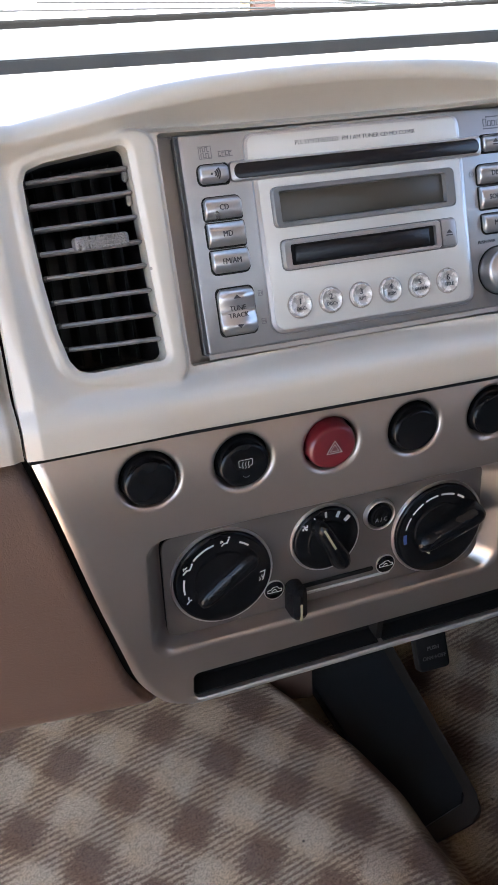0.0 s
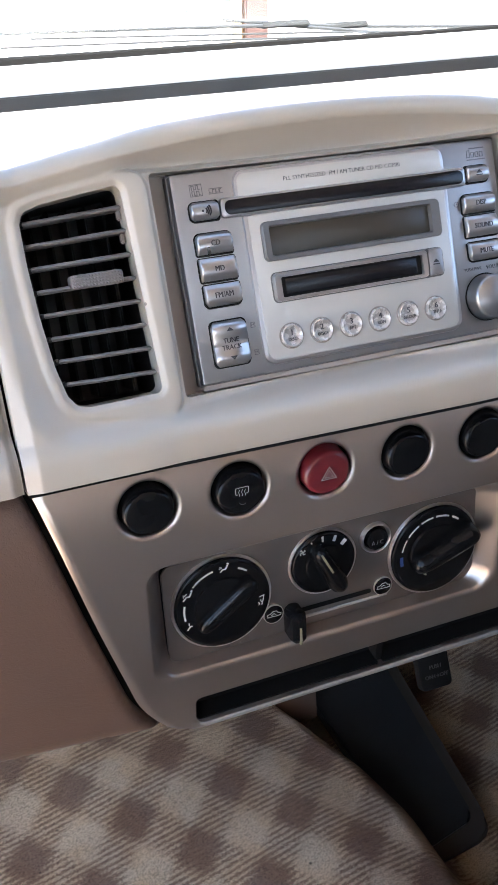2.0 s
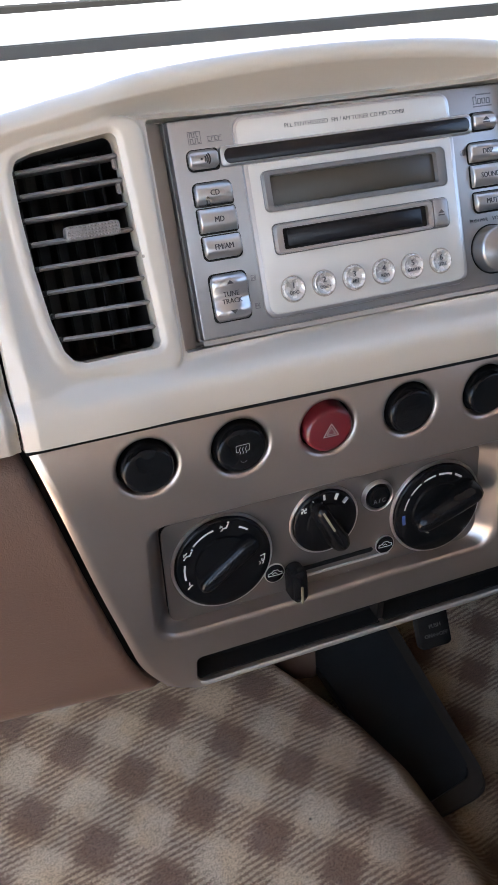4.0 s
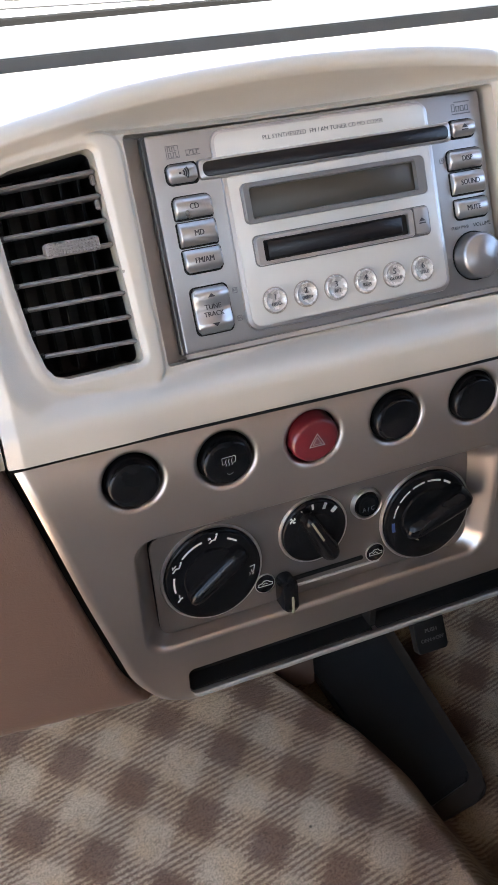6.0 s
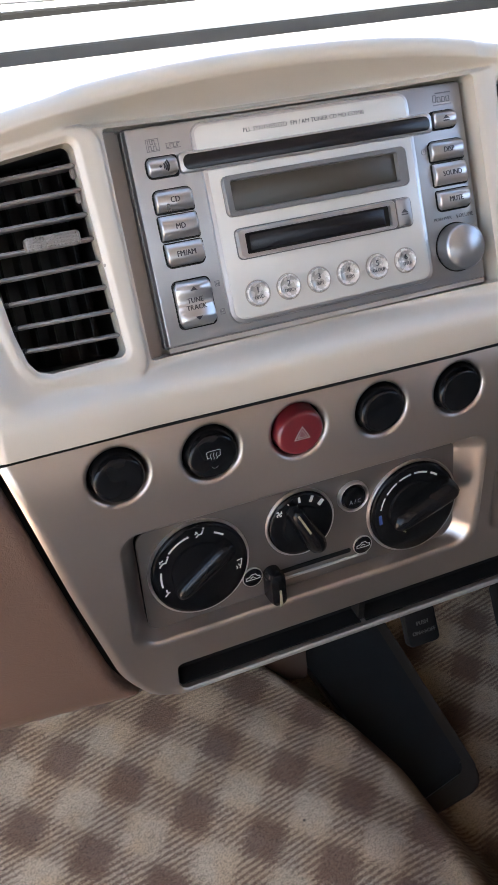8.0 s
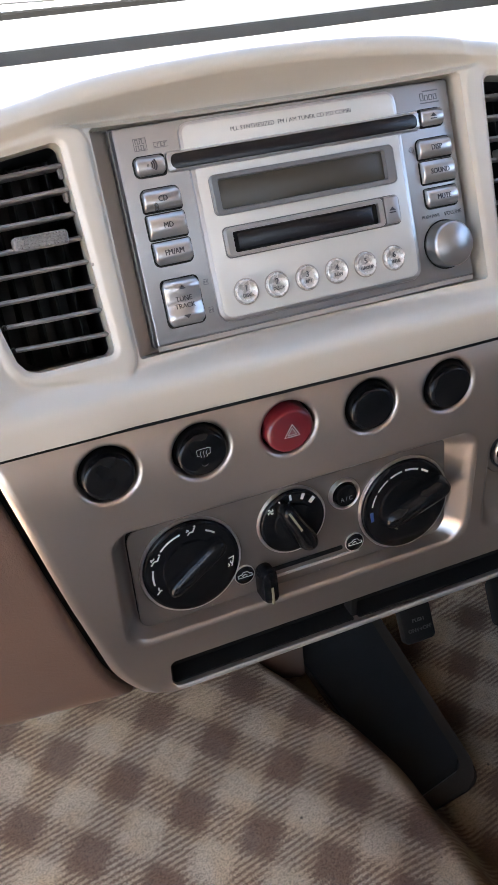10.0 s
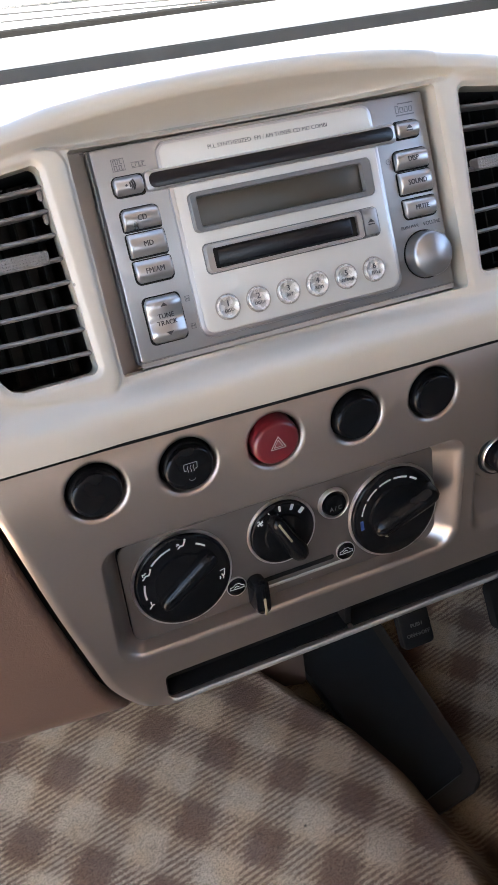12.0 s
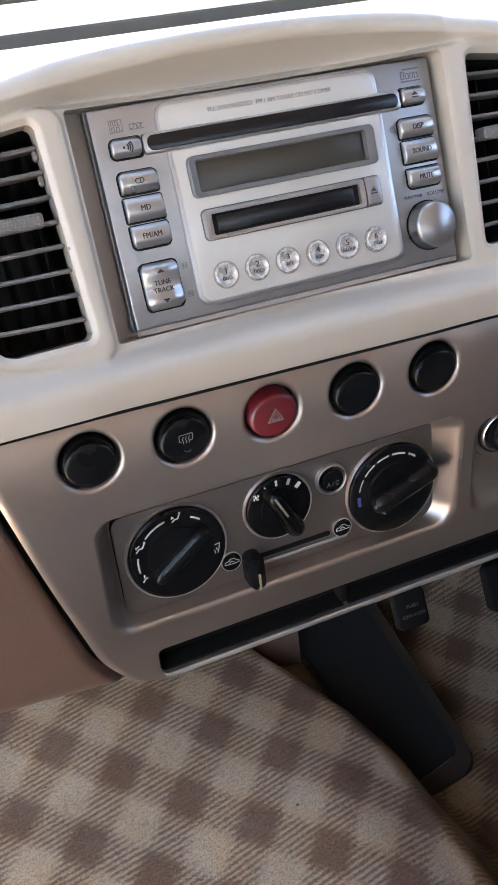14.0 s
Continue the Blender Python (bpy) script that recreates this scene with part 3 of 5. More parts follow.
BEND, LEAN_BACK = 1.6, 5.6
centre_panel = thing("centre_panel", P, "satin silver painted centre console panel with round hollows", "console panel", kind="structure")
PX, PZ = spread(0.0, 1.0, 0.0, 1.0, 1 / 440)
PZ = -0.1862 + 0.1874 * np.repeat(np.linspace(0, 1, 216)[:, None], PX.shape[1], 1)
PX = PX[:216]
PX = panel_edge(PZ) + (0.220 - panel_edge(PZ)) * PX * (0.62 + 0.38 * PX)
sheet("panel_shell", PX, PZ, panel_depth, panel_keep, SILVER, centre_panel, 0.012)
part("backing", box(bmesh.new(), -0.20, 0.22, 0.020, 0.024, -0.160, 0.006), DEEP, centre_panel)
part("under_board", box(bmesh.new(), -0.11, 0.60, 0.014, 0.30, -0.1890, -0.1850), DEEP, centre_panel)
# hollow that holds the climate controls: soft sides, a level floor that rolls over into the face
loops = []
for k in range(27):
    t = max(0.0, (k - 1) / 25)
    rise = t * t * (3 - 2 * t)
    side = 0.0125 * t if k else -0.0012
    y = 0.015 * rise
    under = math.sqrt(max(0.0, 0.0032 ** 2 - max(0.0, 0.0032 - y) ** 2)) if k else -0.0012
    ring = rounded(HOLLOW[0] + side, HOLLOW[1] - side, HOLLOW[2] + under, HOLLOW[3] - side, (0.0130, 0.0130, 0.0110, 0.0110), 12)
    loops.append([(px, rise * (0.0212 - 0.121 * max(-0.02, min(0.08, -pz - 0.0772))) + (0.0004 if k == 0 else 0.0), pz) for px, pz in ring])
bm = bmesh.new()
loft(bm, loops, False, False)
part("hollow", bm, SILVER, centre_panel, "", 70.0)
for cx, cz in SWITCHES:
    loops = []
    for k in range(15):
        q = R_HOLE + 0.0052 * k / 14
        px, pz = cx + q * np.cos(np.arange(72) * math.pi / 36), cz + q * np.sin(np.arange(72) * math.pi / 36)
        loops.append([(float(a), float(b) - 0.00004, float(c)) for a, b, c in zip(px, panel_depth(px, pz), pz)])
    loops.insert(0, [(a, b + 0.012, c) for a, b, c in loops[0]])
    bm = bmesh.new()
    loft(bm, loops, False, False)
    part("rim", bm, SILVER, centre_panel)
bend(centre_panel)

tray = thing("storage_tray", P, "shallow black open storage tray with a divider", "storage tray")
for x0, x1 in ((-0.1060, 0.0155), (0.0190, 0.205)):
    bm = bmesh.new()
    loft(bm, [[(x, 0.0010, -0.1816), (x, 0.0012, -0.1808), (x, 0.0130, -0.1802), (x, 0.0140, -0.1790), (x, 0.0140, -0.1612), (x, 0.0200, -0.1612), (x, 0.0200, -0.1816)] for x in (x0, x1)], True, True)
    part("bin", bm, DEEP, tray)
part("end_wall", box(bmesh.new(), -0.1060, -0.1050, 0.0014, 0.020, -0.1800, -0.1640), DEEP, tray)
part("divider", slab(bmesh.new(), 0.0150, 0.0195, -0.1825, -0.1622, 0.0005, 0.004, 0.018), DEEP, tray)
bm = bmesh.new()
tube(bm, [(-0.1046, -0.0004, -0.1822), (-0.1034, -0.0012, -0.1828), (-0.1000, -0.0018, -0.1832), (0.0, -0.0018, -0.1833), (0.10, -0.0018, -0.1833), (0.205, -0.0018, -0.1833)], [0.0003, 0.0009, 0.0015, 0.0018, 0.0018, 0.0018], 12)
part("lip", bm, LIP, tray, "bright lip along the tray's edge")
bend(tray)

# ---- push switches ----
def push_switch(x, z, mat, name, label, category):
    t = thing(name, P @ pose(x, 0, z), label, category, "row of round switches")
    part("collar", disc(bmesh.new(), 0, 0, [(0.0151, 0.016), (0.0149, 0.0070), (0.0146, 0.0064), (0.0142, 0.0068), (0.0140, 0.012)]), DEEP, t)
    cap = part("cap", disc(bmesh.new(), 0, 0, [(0.0137, 0.012), (0.0136, 0.0022), (0.0134, 0.0006), (0.0129, -0.0007), (0.0122, -0.0015), (0.0114, -0.0018), (0.0104, -0.0019), (0.0085, -0.0020), (0.0040, -0.0021), (0.001, -0.0021)]), mat, t)
    return t, cap


for (x, z), what in zip(SWITCHES, ("blank", "heat", "hazard", "blank", "blank")):
    if what == "hazard":
        t, cap = push_switch(x, z, RED, "hazard_switch", "round red hazard warning switch with triangle", "switch")
        bm = bmesh.new()
        for s, w in ((0.0050, 0.00038), (0.0028, 0.00036)):
            tri = [(0.0003 + s * math.cos(radians(a)), -0.0006 + s * math.sin(radians(a))) for a in (90, 210, 330, 90)]
            stroke(bm, tri, w, -0.0022)
        part("triangle", bm, DIM, cap, "pale double triangle")
    elif what == "heat":
        t, cap = push_switch(x, z, BLACK, "demister_switch", "round black rear window heater switch with symbol", "switch")
        bm = bmesh.new()
        ox, oz = 0.0, 0.0016
        stroke(bm, [(ox + a, oz + b) for a, b in ((-0.0024, -0.0016), (-0.0032, -0.0016), (-0.0035, -0.0012), (-0.0036, 0.0019), (-0.0032, 0.0023), (0.0032, 0.0024), (0.0036, 0.0020), (0.0035, -0.0011), (0.0031, -0.0015), (0.0024, -0.0015))], 0.0003, -0.0022)
        for k in (-0.0016, 0, 0.0016):
            stroke(bm, [(ox + k + 0.00028 * math.sin(j * 1.1), oz - 0.0028 + 0.00055 * j) for j in range(8)], 0.0003, -0.0022)
        part("symbol", bm, DIM, cap, "pale window symbol")
        bm = bmesh.new()
        stroke(bm, [(0.0004 + 0.0019 * math.cos(a), -0.0048 + 0.0019 * math.sin(a)) for a in [radians(200 + 14 * i) for i in range(10)]], 0.0003, -0.0022)
        part("lamp_window", bm, GREY, cap)
    else:
        t, cap = push_switch(x, z, BLACK, "blank_switch", "round glossy black blank switch cap in silver hollow", "switch")
    bend(t)

# ---- climate controls ----
PLATE_TILT = 7.0
SET_BACK = Matrix.Translation((-0.19, -0.3555, 0.2297)) @ Matrix.Scale(1.042, 4) @ Matrix.Translation((0.19, 0.3555, -0.2297))
C = P @ SET_BACK @ pose(0, 0.0040, -0.066, -PLATE_TILT)   # plane of the climate plate; its z runs down from the plate's top
climate = thing("climate_control", C, "grey climate control plate with three black dials", "climate control")
bm = bmesh.new()
slab(bm, -0.1198, 0.0775, -0.0612, 0.0012, (0.006, 0.007, 0.007, 0.007), 0.0, 0.010, 0.0005)
face_plate = part("face_plate", bm, PLATE, climate)
bm = bmesh.new()
slab(bm, -0.1201, 0.0778, -0.0618, 0.0015, 0.0074, 0.0011, 0.010, 0.0003)
part("joint", bm, DEEP, face_plate, "dark joint round the plate")


def dial(x, z, r, name, label, bar_angle, bar, shift=0.0):
    d = part(name, disc(bmesh.new(), x, z, [(r, 0.004), (r, -0.0022), (r - 0.0006, -0.0030), (r - 0.002, -0.0034), (r * 0.62, -0.0040), (r * 0.60, -0.0052), (r * 0.3, -0.0060), (0.001, -0.0060)], 64), BLACK, climate, label)
    rim = part("ring", disc(bmesh.new(), x, z, [(r + 0.0016, 0.003), (r + 0.0016, -0.0008), (r + 0.0011, -0.0016), (r + 0.0003, -0.0014), (r - 0.0004, 0.002)], 64), CHROME, d, "thin bright ring")
    bm = bmesh.new()
    l0, l1, w, h, tail = bar
    a = radians(bar_angle)
    loops = []
    for i in range(13):
        q = -math.cos(math.pi * i / 12)
        k = (l0 + l1) / 2 + (l1 - l0) / 2 * q
        e = math.sqrt(max(0.0, 1 - abs(q) ** 7))
        wk, hk = (0.25 + 0.75 * e) * (1 + (tail - 1) * (l1 - k) / (l1 - l0)), 0.55 + 0.45 * e
        ring = []
        for j in range(15):
            c = math.cos(math.pi * j / 14)
            u, v = -c * (1.12 - 0.22 * math.sin(math.pi * j / 14)), math.sin(math.pi * j / 14) ** 0.55
            px, pz = k * math.cos(a) - u * w * wk * math.sin(a), k * math.sin(a) + u * w * wk * math.cos(a)
            ring.append((x + px + shift * math.sin(a), -0.0035 - h * hk * v, z + pz - shift * math.cos(a)))
        loops.append(ring)
    loft(bm, loops, True, True)
    part("grip", bm, BLACK, d, "", 75.0)
    return d, z


def arc_mark(bm, x, z, r, a0, a1, w, y=-0.0036):
    n = max(2, int(abs(a1 - a0) / 6))
    stroke(bm, [(x + r * math.cos(radians(a0 + (a1 - a0) * i / n)), z + r * math.sin(radians(a0 + (a1 - a0) * i / n))) for i in range(n + 1)], w, y)


def seated(bm, x, z, k, arrows):
    """The little sign of a sitting figure's outline as plain strokes with arrows."""
    stroke(bm, [(x - 2.4 * k, z - 2.2 * k), (x - 0.8 * k, z - 0.4 * k), (x + 1.0 * k, z - 0.4 * k), (x + 2.0 * k, z + 1.6 * k)], 0.0008, -0.0036)
    stroke(bm, [(x + 2.2 * k, z + 2.5 * k), (x + 2.3 * k, z + 2.6 * k)], 0.0011, -0.0036)
    for ax, az, bx, bz in arrows:
        stroke(bm, [(x + ax * k, z + az * k), (x + bx * k, z + bz * k)], 0.0007, -0.0036)


mode, z = dial(-0.0874, -0.0289, 0.0275, "mode_dial", "black air direction dial", 34, (-0.0190, 0.0215, 0.0054, 0.0072, 0.85), 0.0010)
bm = bmesh.new()
for a0, a1 in ((190, 168), (136, 103), (64, 51)):
    arc_mark(bm, -0.0874, z, 0.0226, a0, a1, 0.0010)
part("scale_arcs", bm, WHITE, mode, "white scale arcs")
for a, q, arrows in ((203, 0.0205, ((-1.5, 0.2, -1.5, 1.6),)), (151, 0.0226, ((-1.6, 0.6, -0.6, 1.4), (-2.2, -0.2, -2.2, 1.0))), (86, 0.0222, ((-2.4, 0.4, -1.2, 0.9), (-2.0, 1.4, -1.2, 0.6)))):
    bm = bmesh.new()
    seated(bm, -0.0874 + q * math.cos(radians(a)), z + q * math.sin(radians(a)), 0.00105, arrows)
    part("air_sign", bm, WHITE, mode, "white air direction sign")
bm = bmesh.new()
wx, wz = -0.0874 + 0.0206 * math.cos(radians(-13)), z + 0.0206 * math.sin(radians(-13))
stroke(bm, [(wx - 0.0018, wz + 0.0016), (wx - 0.0024, wz + 0.0026), (wx + 0.0034, wz + 0.0036), (wx + 0.0026, wz - 0.0002), (wx + 0.0016, wz - 0.0004)], 0.0005, -0.0036)
for k in (-0.0018, 0, 0.0018):
    stroke(bm, [(wx + k + 0.0005 * math.sin(j * 1.4), wz - 0.0022 + 0.0008 * j) for j in range(5)], 0.00045, -0.0036)
part("demist_sign", bm, WHITE, mode, "white windscreen demist sign")
bm = bmesh.new()
arc_mark(bm, -0.0874, z, 0.0178, 213, 226, 0.0014, -0.0062)
part("pointer", bm, IVORY, mode, "ivory pointer mark")

fan, z = dial(-0.0264, -0.0205, 0.0194, "fan_dial", "black fan speed dial", 117, (-0.0178, 0.0165, 0.0044, 0.0115, 1.35))
for a, w in ((117, 0.0007), (93.5, 0.0013), (67, 0.0018), (43.5, 0.0023)):
    bm = bmesh.new()
    stroke(bm, [(-0.0264 + q * math.cos(radians(a)), z + q * math.sin(radians(a))) for q in (0.0149, 0.0174)], w, -0.0036)
    part("speed_mark", bm, WHITE, fan, "white fan speed mark")
bm = bmesh.new()
fx, fz = -0.0264 + 0.0172 * math.cos(radians(141)), z + 0.0172 * math.sin(radians(141))
for k in range(4):
    a = radians(20 + 90 * k)
    stroke(bm, [(fx + 0.0004 * math.cos(a), fz + 0.0004 * math.sin(a)), (fx + 0.0015 * math.cos(a), fz + 0.0015 * math.sin(a)), (fx + 0.0018 * math.cos(a + 0.5), fz + 0.0018 * math.sin(a + 0.5))], 0.0007, -0.0036)
part("fan_sign", bm, WHITE, fan, "white fan sign")
bm = bmesh.new()
a = radians(117)
stroke(bm, [(-0.0264 + q * math.cos(a), z + q * math.sin(a)) for q in (0.0010, 0.0150)], 0.0012, -0.0150)
part("pointer", bm, IVORY, fan, "ivory pointer line")

heat, z = dial(0.0457, -0.0321, 0.0284, "temperature_dial", "black temperature dial", 19, (-0.0180, 0.0275, 0.0068, 0.0105, 0.85))
for a0, a1, w in ((167, 149, 0.0008), (142, 122, 0.0009), (115, 97, 0.0010), (90, 70, 0.0011), (62, 51, 0.0012)):
    bm = bmesh.new()
    arc_mark(bm, 0.0457, z, 0.0230, a0, a1, w)
    part("scale_mark", bm, WHITE, heat, "white scale mark")
bm = bmesh.new()
arc_mark(bm, 0.0457, z, 0.0230, 190, 178, 0.0020)
part("cold_mark", bm, BLUE, heat, "blue cold mark")
bm = bmesh.new()
arc_mark(bm, 0.0457, z, 0.0150, 210, 238, 0.0009, -0.0064)
part("pointer", bm, IVORY, heat, "ivory pointer mark")

ac_z = -0.0140
ac = part("compressor_button", disc(bmesh.new(), 0.0070, ac_z, [(0.0072, 0.003), (0.0072, -0.0022), (0.0068, -0.0032), (0.0060, -0.0035), (0.0040, -0.0032), (0.001, -0.0031)]), BLACK, climate, "round black air conditioning button")
part("ring", disc(bmesh.new(), 0.0070, ac_z, [(0.0097, 0.002), (0.0096, -0.0014), (0.0092, -0.0025), (0.0086, -0.0028), (0.0081, -0.0022), (0.0076, 0.001)]), CHROME, ac, "bright ring")
lettering("ac_letters", "A / C", 0.0070, ac_z - 0.0022, 0.0027, -0.0035, GREY, ac, stretch=0.9, bold=0.0)
for x, z, name in ((-0.0575, -0.0471, "recirculate_sign"), (0.0124, -0.0490, "fresh_air_sign")):
    o = part(name, disc(bmesh.new(), x, z, [(0.0056, 0.002), (0.0056, -0.0004), (0.0050, -0.0008), (0.001, -0.0006)], 32), GLOSS, climate, "small round black sign with car outline")
    part("ring", disc(bmesh.new(), x, z, [(0.0061, 0.001), (0.0061, -0.0005), (0.0057, -0.0006), (0.0055, 0.001)], 32), CHROME, o)
    bm = bmesh.new()
    stroke(bm, [(x + a, z + b) for a, b in ((-0.0042, -0.0010), (-0.0040, 0.0006), (-0.0020, 0.0010), (-0.0008, 0.0022), (0.0016, 0.0022), (0.0026, 0.0008), (0.0042, 0.0004), (0.0042, -0.0010), (0.0020, -0.0012), (-0.0042, -0.0010))], 0.0004, -0.0008)
    stroke(bm, [(x - 0.0016, z - 0.0002), (x, z + 0.0008), (x + 0.0012, z - 0.0002)], 0.0004, -0.0008)
    part("outline", bm, WHITE, o)
bm = bmesh.new()
slab(bm, -0.0470, 0.0046, -0.0513, -0.0485, 0.0013, -0.0002, 0.002, 0.0001)
part("slider_slot", bm, DEEP, climate, "thin dark slider slot")
bm = bmesh.new()
slab(bm, -0.0500, 0.0150, -0.0556, -0.0541, 0.0006, -0.0009, 0.002, 0.0003)
part("slider_rail", bm, PEARL, climate, "thin bright rail")
lev = bmesh.new()
slab(lev, -0.0512, -0.0410, -0.0652, -0.0432, 0.0046, -0.0110, 0.000, 0.0030, 0.0006, 8)
lever = part("slider_lever", lev, BLACK, climate, "black slider lever")
bm = bmesh.new()
slab(bm, -0.0466, -0.0452, -0.0645, -0.0530, 0.0005, -0.0120, -0.010, 0.0002)
part("pointer", bm, IVORY, lever, "ivory pointer line")
bend(climate)

# ---- cigarette lighter ----
lighter = thing("cigarette_lighter", P @ pose(LIGHTER[0], 0, LIGHTER[1]), "black cigarette lighter in a metal ringed socket", "lighter")
part("socket", disc(bmesh.new(), 0, 0, [(0.0150, 0.020), (0.0150, 0.0030), (0.0146, 0.0020), (0.0138, 0.0026), (0.0136, 0.012)]), MATT, lighter)
part("ring", disc(bmesh.new(), 0, 0, [(0.0136, 0.010), (0.0134, 0.0015), (0.0128, 0.0006), (0.0118, 0.0016), (0.0114, 0.010)]), CHROME, lighter, "bright metal ring")
part("knob", disc(bmesh.new(), 0, 0, [(0.0100, 0.012), (0.0100, -0.0060), (0.0092, -0.0078), (0.005, -0.0084), (0.001, -0.0084)]), BLACK, lighter)
bend(lighter)

# ---- air vents ----
def air_vent(at):
    v = thing("air_vent", at, "air vent with grey slats and black inside", "air vent", "vents beside the radio")
    bm = bmesh.new()
    outline = [(-0.1615, 0.040), (-0.150, 0.0455), (-0.1095, 0.0490), (-0.1080, -0.0515), (-0.152, -0.0515), (-0.1575, -0.030), (-0.1615, 0.010)]
    loft(bm, [[(x, -0.0010, z) for x, z in outline], [(x, 0.062, z) for x, z in outline]], False, True)
    part("duct", bm, MATT, v)
    ends = [(0.0362, 0.0385), (0.0262, 0.0279), (0.0161, 0.0170), (0.0056, 0.0060), (-0.0050, -0.0048), (-0.0158, -0.0161), (-0.0264, -0.0272), (-0.0372, -0.0386)]
    for i, (zl, zr) in enumerate(ends):
        xl = -0.1605 + 0.0060 * max(0, (i - 2) / 5.0) ** 1.3
        xr = -0.1143 + 0.0034 * i / 7
        bm = bmesh.new()
        loops = []
        for x, z in ((xl + 0.0010, zl), (xl + 0.0016, zl), (-0.1370, (zl + zr) / 2), (xr - 0.0006, zr), (xr, zr)):
            s = 0.55 if x in (xl + 0.0010, xr) else 1.0
            loops.append([(x, y, z + q * s) for y, q in ((-0.0014, 0.0), (-0.0009, 0.00085), (0.0006, 0.0012), (0.0030, 0.0009), (0.0140, 0.0002), (0.0142, -0.0008), (0.0040, -0.0009), (0.0006, -0.0011), (-0.0009, -0.0008))])
        loft(bm, loops, True, True)
        part("slat", bm, SLAT, v)
        part("pivot", disc(bmesh.new(), xl + 0.0006, zl, [(0.0014, 0.006), (0.0014, 0.0008), (0.0008, 0.0002), (0.0002, 0.0002)], 10), MATT, v)
        if i < 2:
            part("clip", box(bmesh.new(), -0.1164, -0.1142, 0.0010, 0.0050, zr - 0.0056, zr - 0.0008, 0.0006), SLAT, v)
    for k in range(5):
        x = -0.1545 + 0.0088 * k
        part("vane", box(bmesh.new(), x, x + 0.0010, 0.0190, 0.0420, -0.047, 0.043), DEEP, v)
    bm = bmesh.new()
    slab(bm, -0.1440, -0.1195, 0.0046, 0.0110, 0.0016, -0.0058, 0.0020, 0.0010)
    tab = part("tab", bm, SLAT, v, "grey thumb tab with studs")
    bm = bmesh.new()
    for i in range(15):
        for j in range(4):
            bmesh.ops.create_icosphere(bm, subdivisions=1, radius=0.00060, matrix=Matrix.Translation((-0.1424 + 0.00152 * i, -0.0058, 0.0057 + 0.00142 * j)))
    part("studs", bm, SLAT, tab)
    return v


vent = air_vent(D)
copy_thing(vent, D @ Matrix.Translation((2 * MID, 0, 0)) @ Matrix.Diagonal((-1, 1, 1, 1)))

# ---- glove box ----
glove = thing("glove_box", P, "taupe grained plastic glove box lid with dark gap", "glove box")
def glove_edge(z):
    return -0.1836 + side_line(z)


def glove_keep(x, z):
    return np.minimum(-(x - glove_edge(z)) * 0.964, z + 0.1795 + 0.13 * (x + 0.155))


def glove_depth(x, z):
    side = -(x - glove_edge(z)) * 0.964
    t1, t2, t3 = np.clip(1 - side / 0.006, 0, 1), np.clip(1 - (z + 0.1795 + 0.13 * (x + 0.155)) / 0.009, 0, 1), np.clip(1 + (z + 0.0015) / 0.010, 0, 1)
    return 0.0025 + 0.004 * (1 - np.sqrt(1 - t1 * t1)) + 0.005 * (1 - np.sqrt(1 - np.minimum(t2, 1) ** 2)) + 0.006 * t3 * t3 - 0.006 * ss(-0.16, -0.40, x)


LX, LZ = spread(-0.52, -0.120, -0.196, -0.0015, 0.0020)
sheet("lid", LX, LZ, glove_depth, glove_keep, BROWN, glove, 0.020)
bm = bmesh.new()
loft(bm, [[(float(glove_edge(z)) - 0.012, 0.012 - 0.003 * max(0.0, (-0.10 - z) / 0.0815), z), (float(glove_edge(z)) + 0.012, 0.012 - 0.003 * max(0.0, (-0.10 - z) / 0.0815), z)] for z in np.linspace(0.0, -0.1815, 24).tolist()], False, False, False)
made = bmesh.ops.extrude_face_region(bm, geom=bm.faces[:])
for v in (g for g in made["geom"] if isinstance(g, bmesh.types.BMVert)):
    v.co.y += 0.004
part("gap_strip", bm, DEEP, glove, "dark strip behind the gap")
part("bin", box(bmesh.new(), -0.60, -0.115, 0.045, 0.30, -0.150, -0.145), DEEP, glove)
part("gap_backing", box(bmesh.new(), -0.60, -0.13, 0.030, 0.034, -0.140, 0.01), DEEP, glove)
bend(glove)

# ---- radio ----
radio = thing("car_radio", D, "silver double height car radio with CD and MD slots", "car radio")
bm = bmesh.new()
slab(bm, -0.089, 0.089, -0.0500, 0.0500, 0.0012, 0.0, 0.012, 0.0009)
part("face", bm, RADIO, radio)
bm = bmesh.new()
loft(bm, [[(x, 0.0012, -0.0502) for x in (-0.0888, 0.0888)], [(x, 0.0010, -0.0525) for x in (-0.0888, 0.0888)], [(x, 0.0030, -0.0534) for x in (-0.0888, 0.0888)], [(x, 0.0120, -0.0534) for x in (-0.0888, 0.0888)]], False, False, False)
part("chin", bm, FRAME, radio, "warm grey lower edge")
bm = bmesh.new()
rings = [(rounded(-0.1030, 0.0955, -0.0570, 0.0545, 0.001), 0.0058), (rounded(-0.0962, 0.0921, -0.0540, 0.0520, 0.001), 0.0062), (rounded(-0.0959, 0.0919, -0.0538, 0.0518, 0.001), 0.0086), (rounded(-0.0915, 0.0910, -0.0530, 0.0510, 0.001), 0.0090), (rounded(-0.0912, 0.0908, -0.0528, 0.0508, 0.001), 0.0112), (rounded(-0.0895, 0.0895, -0.0520, 0.0502, 0.001), 0.0114)]
loft(bm, [[(x, y, z) for x, z in ring] for ring, y in rings], False, True)
part("mounting_frame", bm, FRAME, radio, "warm grey mounting frame")

# Dark slab behind the face, so that the gap's shade shows as a line.
bm = bmesh.new()
slab(bm, -0.0897, 0.0897, -0.0510, 0.0508, 0.0014, 0.0055, 0.010, 0.0003)
